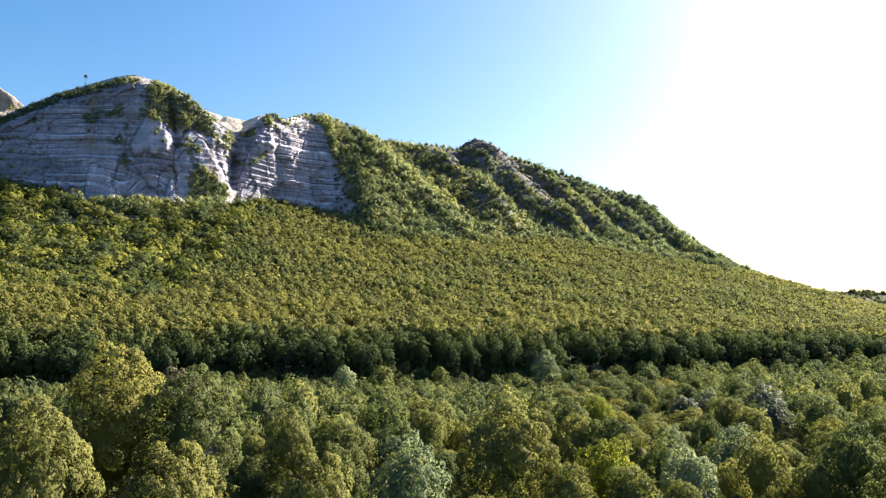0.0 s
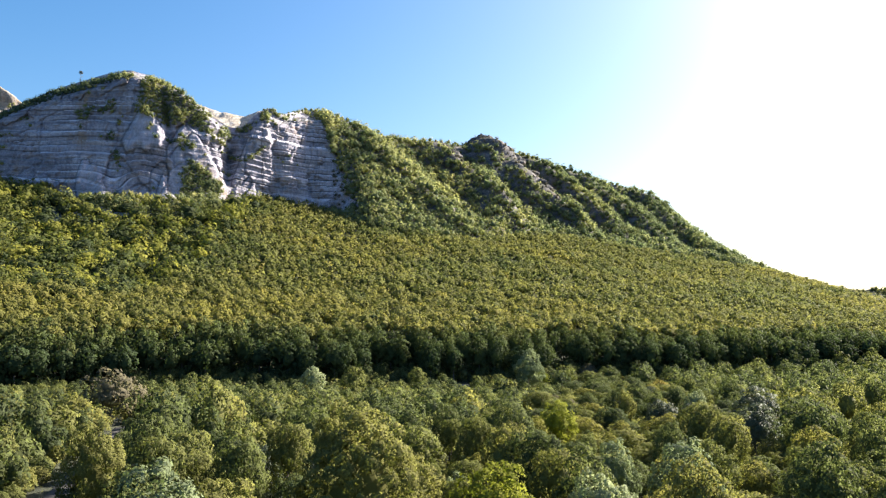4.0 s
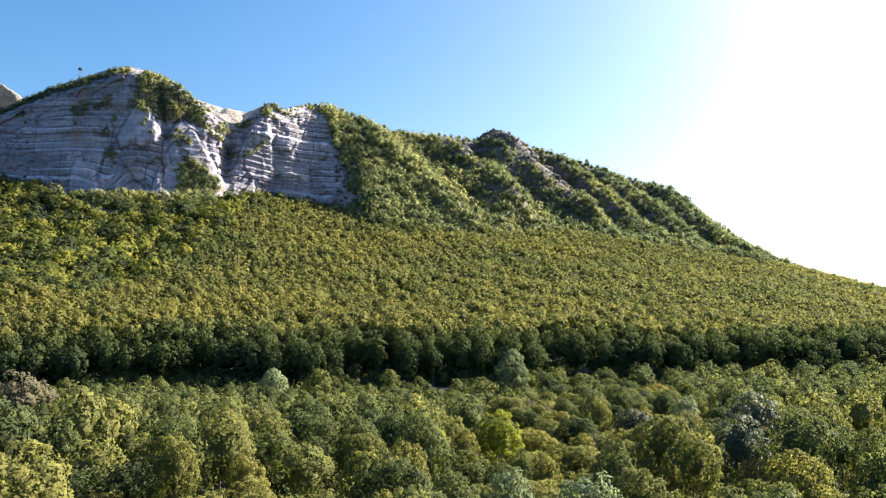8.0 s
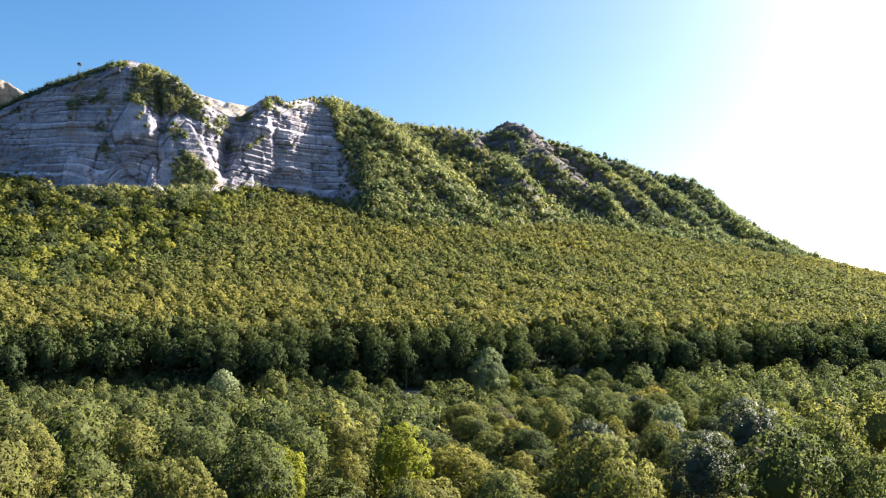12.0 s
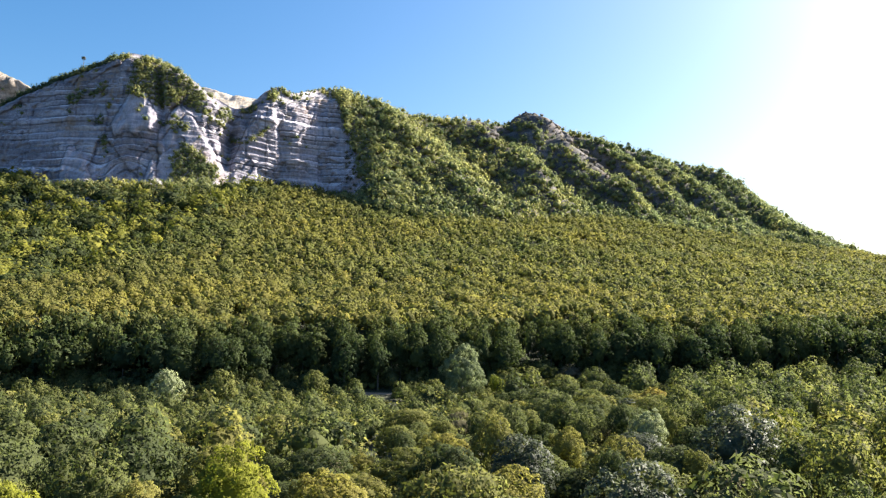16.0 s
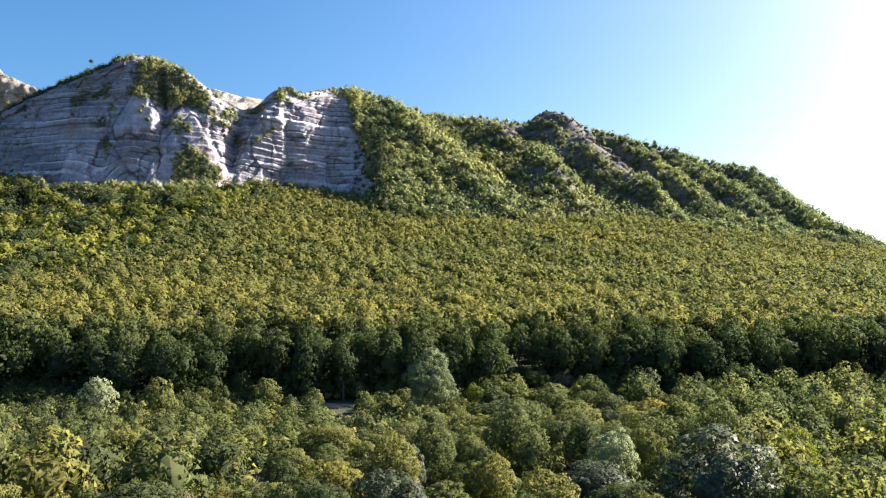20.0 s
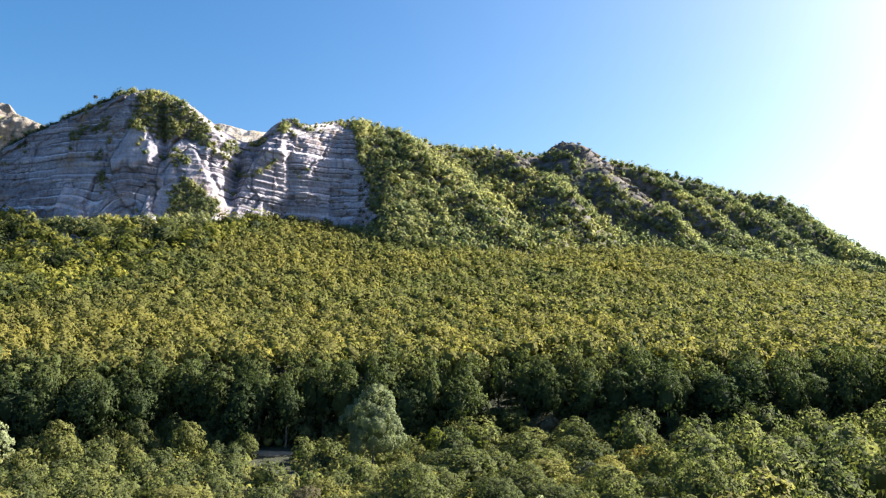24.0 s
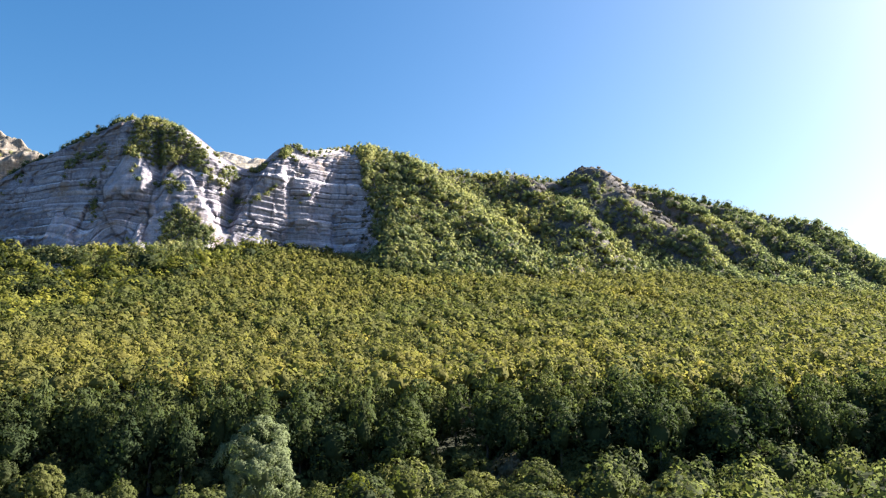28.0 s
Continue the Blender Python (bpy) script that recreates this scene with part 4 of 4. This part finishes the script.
def hill_wood():
    rng = np.random.default_rng(91)
    f, d = rng.random(700), rng.random(700) ** 2
    x = 600 + 480 * f
    z = np.interp(x, (540, 653, 711, 776, 900, 1100), (30, 74, 83, 82, 84, 50)) - 80 * d
    wood("hill_forest", np.stack((x, 1000 - 190 * d, z - 3), -1), 6 + 2 * rng.random(700), 4.4 + 1.6 * rng.random(700), 0.2 + 0.3 * rng.random(700), BUSH, LEAF_FAN, "green forest on the low hill beyond the fan", "forest", 0.95, False)


hill_wood()
fan_wood()
slope_wood()
crag_bushes()

# ---- valley ----
ROAD = ((-80, 8), (-88, 50), (-101, 118))
CLEARED = ((-18, 214), (-4, 178))
TRACK = ((-43, 72), (-51, 108))


def strip(name, line, width, thick, mat, label, category):
    """A metalled way along a line, a few centimetres thick, following the ground."""
    line = np.array(line, float)
    s = np.linspace(0, len(line) - 1, 60)
    c = np.stack([np.interp(s, np.arange(len(line)), line[:, k]) for k in (0, 1)], -1)
    t = unit_rows(np.gradient(c, axis=0))
    n = np.stack((t[:, 1], -t[:, 0]), -1)
    rows = []
    for off, up in ((-0.52, -0.1), (-0.5, thick), (-0.25, thick + 0.05), (0, thick + 0.08), (0.25, thick + 0.05), (0.5, thick), (0.52, -0.1)):
        q = c + n * off * width
        rows.append(np.stack((q[:, 0], q[:, 1], ground_z(q[:, 0], q[:, 1]) + up), -1))
    return tagged(sheet(name, np.stack(rows), mat, False), label, category, kind="structure")


strip("road", ROAD, 5.8, 0.12, ASPHALT, "narrow grey asphalt road striped by tree shadows", "road")
strip("track", TRACK, 2.2, 0.10, GRAVEL, "pale gravel track between the trees", "track")


def clearing():
    """A bare patch of pale earth before the forest edge."""
    r, f = np.linspace(0.02, 1, 7)[:, None], np.linspace(0, 2 * math.pi, 33)[None, :]
    w = 1 + 0.25 * np.sin(3 * f + 1) + 0.12 * np.sin(7 * f)
    x, y = -16 + 6.5 * r * w * np.cos(f), 212 + 1.9 * r * w * np.sin(f)
    tagged(sheet("bare_ground", np.stack((x, y, ground_z(x, y) + 0.06 + 0.25 * (1 - r ** 2)), -1), GRAVEL), "bare patch of pale trodden earth", "clearing", kind="structure")


clearing()


def off_line(x, y, line):
    line = np.array(line, float)
    best = np.full(np.shape(x), 1e9)
    for (ax, ay), (bx, by) in zip(line[:-1], line[1:]):
        f = np.clip(((x - ax) * (bx - ax) + (y - ay) * (by - ay)) / ((bx - ax) ** 2 + (by - ay) ** 2), 0, 1)
        best = np.minimum(best, np.hypot(x - ax - f * (bx - ax), y - ay - f * (by - ay)))
    return best


def part(name, me, parent, label=""):
    ob = new(name, me)
    ob.parent = parent
    return tagged(ob, label) if label else ob


def stem_mesh(rng, tall, limbs=6):
    """A tapered trunk with limbs that fork up into the crown, 1 high in all, before it is scaled."""
    bm = bmesh.new()

    def tube(a, b, ra, rb, sides=6):
        a, b = Vector(a), Vector(b)
        q = (b - a).to_track_quat("Z", "Y")
        rings = [[bm.verts.new(p + q @ Vector((math.cos(k * 2 * math.pi / sides) * w, math.sin(k * 2 * math.pi / sides) * w, 0))) for k in range(sides)] for p, w in ((a, ra), (b, rb))]
        for k in range(sides):
            bm.faces.new((rings[0][k], rings[0][(k + 1) % sides], rings[1][(k + 1) % sides], rings[1][k]))

    bend = [(0, 0, -0.03)]
    for k in range(4):
        bend.append((bend[-1][0] + rng.normal() * 0.012, bend[-1][1] + rng.normal() * 0.012, 0.2 * (k + 1)))
    for k in range(4):
        tube(bend[k], bend[k + 1], 0.026 * (1 - 0.2 * k), 0.026 * (0.8 - 0.2 * k))
    for k in range(limbs):
        a = bend[1 + k % 3]
        f, reach = rng.random() * 6.28, 0.18 + 0.1 * rng.random()
        tube(a, (a[0] + math.cos(f) * reach * tall, a[1] + math.sin(f) * reach * tall, a[2] + 0.2), 0.011, 0.004, 5)
    me = bpy.data.meshes.new("trunk")
    bm.to_mesh(me)
    bm.free()
    me.materials.append(BARK)
    return me


KINDS = {   # crown shape (lobes, leaves, leaf size, tallness), tints, leaves, label, category
    "round_dark": ((108, 6800, 0.037, 1.13), (0.04, 0.14), LEAF_VALLEY, "broad dark green tree with a dense rounded crown", "tree"),
    "round_green": ((106, 6800, 0.037, 1.18), (0.20, 0.30), LEAF_VALLEY, "broadleaf tree with a full green crown", "tree"),
    "olive": ((112, 6800, 0.037, 1.13), (0.34, 0.43), LEAF_VALLEY, "olive-green tree with a ragged crown", "tree"),
    "yellowing": ((106, 6800, 0.037, 1.23), (0.46, 0.54), LEAF_VALLEY, "broad tree turning yellow-green, with a loose domed crown", "tree"),
    "bright": ((100, 6800, 0.037, 1.2), (0.3, 0.6), LEAF_BRIGHT, "bright yellow-green tree with a full domed crown", "tree"),
    "silvery": ((112, 6800, 0.037, 1.28), (0.3, 0.7), LEAF_GREY, "silvery grey-green poplar-like tree with a full crown", "tree"),
    "poplar": ((130, 18000, 0.029, 1.3), (0.35, 0.5), LEAF_GREY, "tall silvery grey-green poplar with a fine dense oval crown", "tree"),
    "glossy": ((110, 6800, 0.037, 1.18), (0.1, 0.8), LEAF_GLOSSY, "dark grey-green tree with glossy leaves that catch the light", "tree"),
    "dry": ((64, 6000, 0.036, 0.85), (0.3, 0.7), LEAF_DRY, "greyish-brown shrub, half bare", "shrub"),
    "ochre": ((106, 6800, 0.037, 0.95), (0.62, 0.74), LEAF_VALLEY, "low tree with ochre autumn leaves", "tree"),
    "tall_yellow": ((160, 16000, 0.027, 1.6), (0.54, 0.60), LEAF_VALLEY, "tall yellow-green tree with a feathery upright crown", "tree"),
    "tall_green": ((160, 16000, 0.027, 1.6), (0.22, 0.28), LEAF_VALLEY, "tall green tree with a full upright crown", "tree"),
    "tall_olive": ((154, 16000, 0.027, 1.15), (0.42, 0.50), LEAF_VALLEY, "big olive-green tree with a wide domed crown", "tree"),
}
MODELS = {}


def tree_models():
    rng = np.random.default_rng(41)
    for kind, (shape, tints, leaf, label, category) in KINDS.items():
        lobes, leaves, size, tall = shape
        made = []
        for k in range(4 if leaves < 9000 else 1):
            fine = k < 2
            v, q, t, n = crown_pattern(rng, lobes, leaves if fine else leaves // 3, size if fine else size * 1.6, tall, (10, 15), 0.80, 0.45, 0.6, 0.1, core=0.56)
            tint = tints[k % 2] - np.concatenate((0.15 * rng.random(len(q)), 0.06 * rng.random(len(t))))
            made.append((quad_mesh("crown", v, q, leaf, tint, t, n), stem_mesh(rng, tall), tall))
        MODELS[kind] = made


tree_models()


def beside(x, y):
    """How far to the side of the strip of wood that the flight passes over."""
    return np.abs(x - np.interp(y, (0, 30, 60, 100, 140, 200), (-50, -28, -5, 14, 24, 40)))


GROUP = {"tree": "trees of the valley wood", "shrub": "shrubs of the valley wood"}


def plant(kind, x, y, top, radius, rng, label=""):
    """One tree of the valley: its foot on the ground, its top at the given height."""
    models = MODELS[kind]
    pick = int(rng.integers(0, 2)) + (0 if beside(x, y) < np.interp(y, (100, 160), (70, 36)) and y < 160 else 2)
    crown, trunk, tall = models[pick % len(models)]
    z = float(ground_z(x, y))
    high = max(top - z, radius * 1.3)
    category = KINDS[kind][4]
    tree = tagged(new("tree" if category == "tree" else "shrub"), label or KINDS[kind][3], category, GROUP[category])
    tree.matrix_world = pose(x, y, z, 0, 0, float(rng.random() * 360))
    t = part("trunk", trunk, tree)
    t.scale = (radius * 1.7, radius * 1.7, high * 0.92)
    c = part("crown", crown, tree)
    deep = min(max(radius * tall, 0.46 * high), high * 0.58, radius * max(1.5, 1.1 * tall))
    c.location, c.scale = (0, 0, high - deep * 0.98), (radius, radius * float(0.9 + 0.2 * rng.random()), deep / tall)
    return tree


def valley_trees():
    rng = np.random.default_rng(51)
    x, y = scatter(-230, 330, -14, 262, 3.1, rng, 1.0)
    ok = in_sight(x, y, 25, 10) & (y < edge_y(x) - 6)
    ok &= (off_line(x, y, ROAD) > 5.6) & (off_line(x, y, TRACK) > 2.0)
    ok &= np.hypot((x + 16) / 8, (y - 212) / 4.5) > 1
    ok &= off_line(x, y, CLEARED) > 4.6
    for kind, mx, my, top, r in MARKED:
        ok &= np.hypot(x - mx, y - my) > r + 1.6
    order = rng.permutation(np.nonzero(ok)[0])
    x, y = x[order], y[order]
    # each tree takes the room that its crown needs, and leaves a gap through which the road shows
    radius = (1.9 + 3.0 * rng.random(len(x)) ** 1.6) * (1 - 0.40 * ease(x, 24, 8) * ease(y, 120, 134)) * (1 - 0.18 * ease(y, 62, 30))
    clear = (off_line(x, y, ((-55, -60), (-90, 62))) > 3.2 + 0.8 * radius) & (off_line(x, y, ROAD) > 2.8 + 0.8 * radius)
    x, y, radius = x[clear], y[clear], radius[clear]
    taken = []
    for k in np.argsort(-radius + 1.2 * rng.random(len(x))):
        if not len(taken) or np.all(np.hypot(x[taken] - x[k], y[taken] - y[k]) > 0.94 * (radius[taken] + radius[k])):
            taken.append(int(k))
    x, y, radius = x[taken], y[taken], radius[taken]
    usual = np.interp(y, (-10, 20, 65, 100, 125, 140, 172, 190, 205), (8.2, 8.4, 8.2, 7.2, 6.8, 4.8, 3.2, 2.8, 2.8)) + 2.2 * ease(x, 32, 60) + 2.0 * ease(y, 110, 70) * ease(x, -40, -80)
    usual = usual * (1 - 0.28 * ease(x, 12, -8) * ease(y, 75, 105)) * (1 - 0.22 * ease(x, 24, 8) * ease(y, 112, 130))
    top_in = usual * np.where(rng.random(len(x)) < 0.42, 0.95 + 0.32 * rng.random(len(x)), 0.45 + 0.35 * rng.random(len(x))) * (0.74 + 0.11 * radius)
    top_in = np.minimum(top_in, 3.6 * radius)
    near = np.argsort(beside(x, y) * np.where(y < 45, 0.45, 1.0) + 0.25 * np.maximum(y - 140, 0))[:285]
    is_near = np.zeros(len(x), bool)
    is_near[near] = True
    kinds = ("round_dark", "round_green", "olive", "yellowing", "silvery", "dry", "ochre", "glossy")
    odds_start = np.array((0.17, 0.26, 0.27, 0.18, 0.03, 0.03, 0.03, 0.03))
    odds_east = np.array((0.36, 0.28, 0.13, 0.07, 0.03, 0.03, 0.02, 0.08))
    odds_west = np.array((0.26, 0.18, 0.33, 0.10, 0.00, 0.05, 0.07, 0.01))      # low olive scrub
    for kind, mx, my, top, r in MARKED:
        plant(kind, mx, my, top, r, rng)
    for f in np.arange(0.25, 1.98, 0.075):
        a, b = np.array(ROAD[int(f)], float), np.array(ROAD[int(f) + 1], float)
        q = a + (b - a) * (f - int(f)) + np.array((6.4 + 1.2 * rng.random(), 1.5 * rng.normal()))
        plant(kinds[int(rng.choice(3))], float(q[0]), float(q[1]), float(ground_z(*q) + 6.0 + 3.5 * rng.random()), float(1.9 + 0.9 * rng.random()), rng)
        q = a + (b - a) * (f - int(f)) + np.array((-5.6 - 1.0 * rng.random(), 1.5 * rng.normal()))
        plant(kinds[1 + int(rng.choice(3))], float(q[0]), float(q[1]), float(ground_z(*q) + 2.8 + 1.8 * rng.random()), float(1.6 + 0.6 * rng.random()), rng)
    for k in np.nonzero(is_near)[0]:
        odds = odds_start if y[k] < 55 else odds_east if x[k] > 8 else odds_west
        kind = kinds[int(rng.choice(len(kinds), p=odds))]
        r = float(radius[k])
        top = min(top_in[k], 1.3 * r + 0.8) if kind == "dry" else top_in[k]
        plant(kind, float(x[k]), float(y[k]), float(ground_z(x[k], y[k]) + top), float(r), rng)
    k = ~is_near
    tint = rng.choice((0.0, 0.05, 0.14, 0.24, 0.34, 0.44), size=k.sum()) * (1 - 0.4 * ease(y[k], 130, 165)) + 0.06 * (rng.random(k.sum()) - 0.5)
    at = np.stack((x[k], y[k], ground_z(x[k], y[k]) - 0.2), -1)
    r, high = radius[k], top_in[k]
    close = (beside(x[k], y[k]) < 60) & (y[k] < 105)
    for which, patterns in ((close, CLOSE), (~close, MIDDLE)):
        wood("valley_wood", at[which], high[which], r[which], tint[which], patterns, LEAF_VALLEY, "mixed green valley woodland of trees and tall bushes", "woodland", 1.15)
    # brush that fills the gaps
    tree_x, tree_y, tree_r = np.append(x, [m[1] for m in MARKED]), np.append(y, [m[2] for m in MARKED]), np.append(radius, [m[4] for m in MARKED])
    x, y = scatter(-230, 330, -20, 268, 4.2, rng, 1.0)
    ok = in_sight(x, y, 25, 10) & (y < edge_y(x) + 14) & (off_line(x, y, ROAD) > 4.4) & (off_line(x, y, TRACK) > 1.3) & (np.hypot((x + 16) / 7, (y - 212) / 2.6) > 1) & (off_line(x, y, CLEARED) > 3.0)
    x, y = x[ok], y[ok]
    ok = np.array([np.all(np.hypot(tree_x - a, tree_y - b) > 0.62 * tree_r) for a, b in zip(x, y)])
    x, y = x[ok], y[ok]
    at = np.stack((x, y, ground_z(x, y) - 0.3), -1)
    r = 1.7 + 1.2 * rng.random(len(x))
    h, tint = r * (0.7 + 0.8 * rng.random(len(x))), 0.12 + 0.34 * rng.random(len(x))
    close = beside(x, y) < np.where(y < 120, 42, 26)
    for which, patterns in ((close, UNDER), (~close, LOW)):
        wood("undergrowth", at[which], h[which], r[which], tint[which], patterns, LEAF_VALLEY, "green and olive bushes filling the gaps between trees", "bushes", 0.8, False)


valley_trees()


def wood_around():
    """The same wood going on behind and beside the flight."""
    rng = np.random.default_rng(57)
    x, y = scatter(-200, 260, -130, 215, 5.5, rng, 1.0)
    ok = (~in_sight(x, y, 25, 10) | (y < -17)) & (y < edge_y(x) - 6) & (off_line(x, y, ((-80, 8), (-74, -130))) > 5)
    for kind, mx, my, top, r in NEAR_START:
        ok &= np.hypot(x - mx, y - my) > r
    x, y = x[ok], y[ok]
    n = len(x)
    tint = rng.choice((0.0, 0.05, 0.14, 0.24, 0.34, 0.44), size=n) + 0.06 * (rng.random(n) - 0.5)
    wood("valley_wood", np.stack((x, y, ground_z(x, y) - 0.2), -1), (4.0 + 3.0 * rng.random(n)) * (1 - 0.4 * ease(np.abs(y + 24), 16, 8)), (2.4 + 1.7 * rng.random(n) ** 1.4) * (1 - 0.3 * ease(np.abs(y + 24), 16, 8)), tint, NEARER, LEAF_VALLEY, "mixed green valley woodland of trees and tall bushes", "woodland", 0.9)


wood_around()


# lone trees on the skyline
def skyline_trees():
    rng = np.random.default_rng(61)
    for kind, x, y, foot, top, r in (("dry", -297.6, 594.3, 230.0, 241.0, 2.0), ("round_green", 193.1, 800.6, 207.5, 217.5, 2.4)):
        tree = plant(kind, x, y, 0, r, rng, "small lone tree standing on the mountain's crest")
        tree.name = "tree"
        tree["category"], tree["group"] = "tree", "trees on the crest"
        tree.location.z = foot
        trunk, crown = tree.children if tree.children[0].name.startswith("trunk") else tree.children[::-1]
        trunk.scale = (0.8 * (top - foot),) * 2 + (top - foot,)
        crown.location, crown.scale = (0, 0, top - foot - r * 0.9), (r, r, r)


skyline_trees()
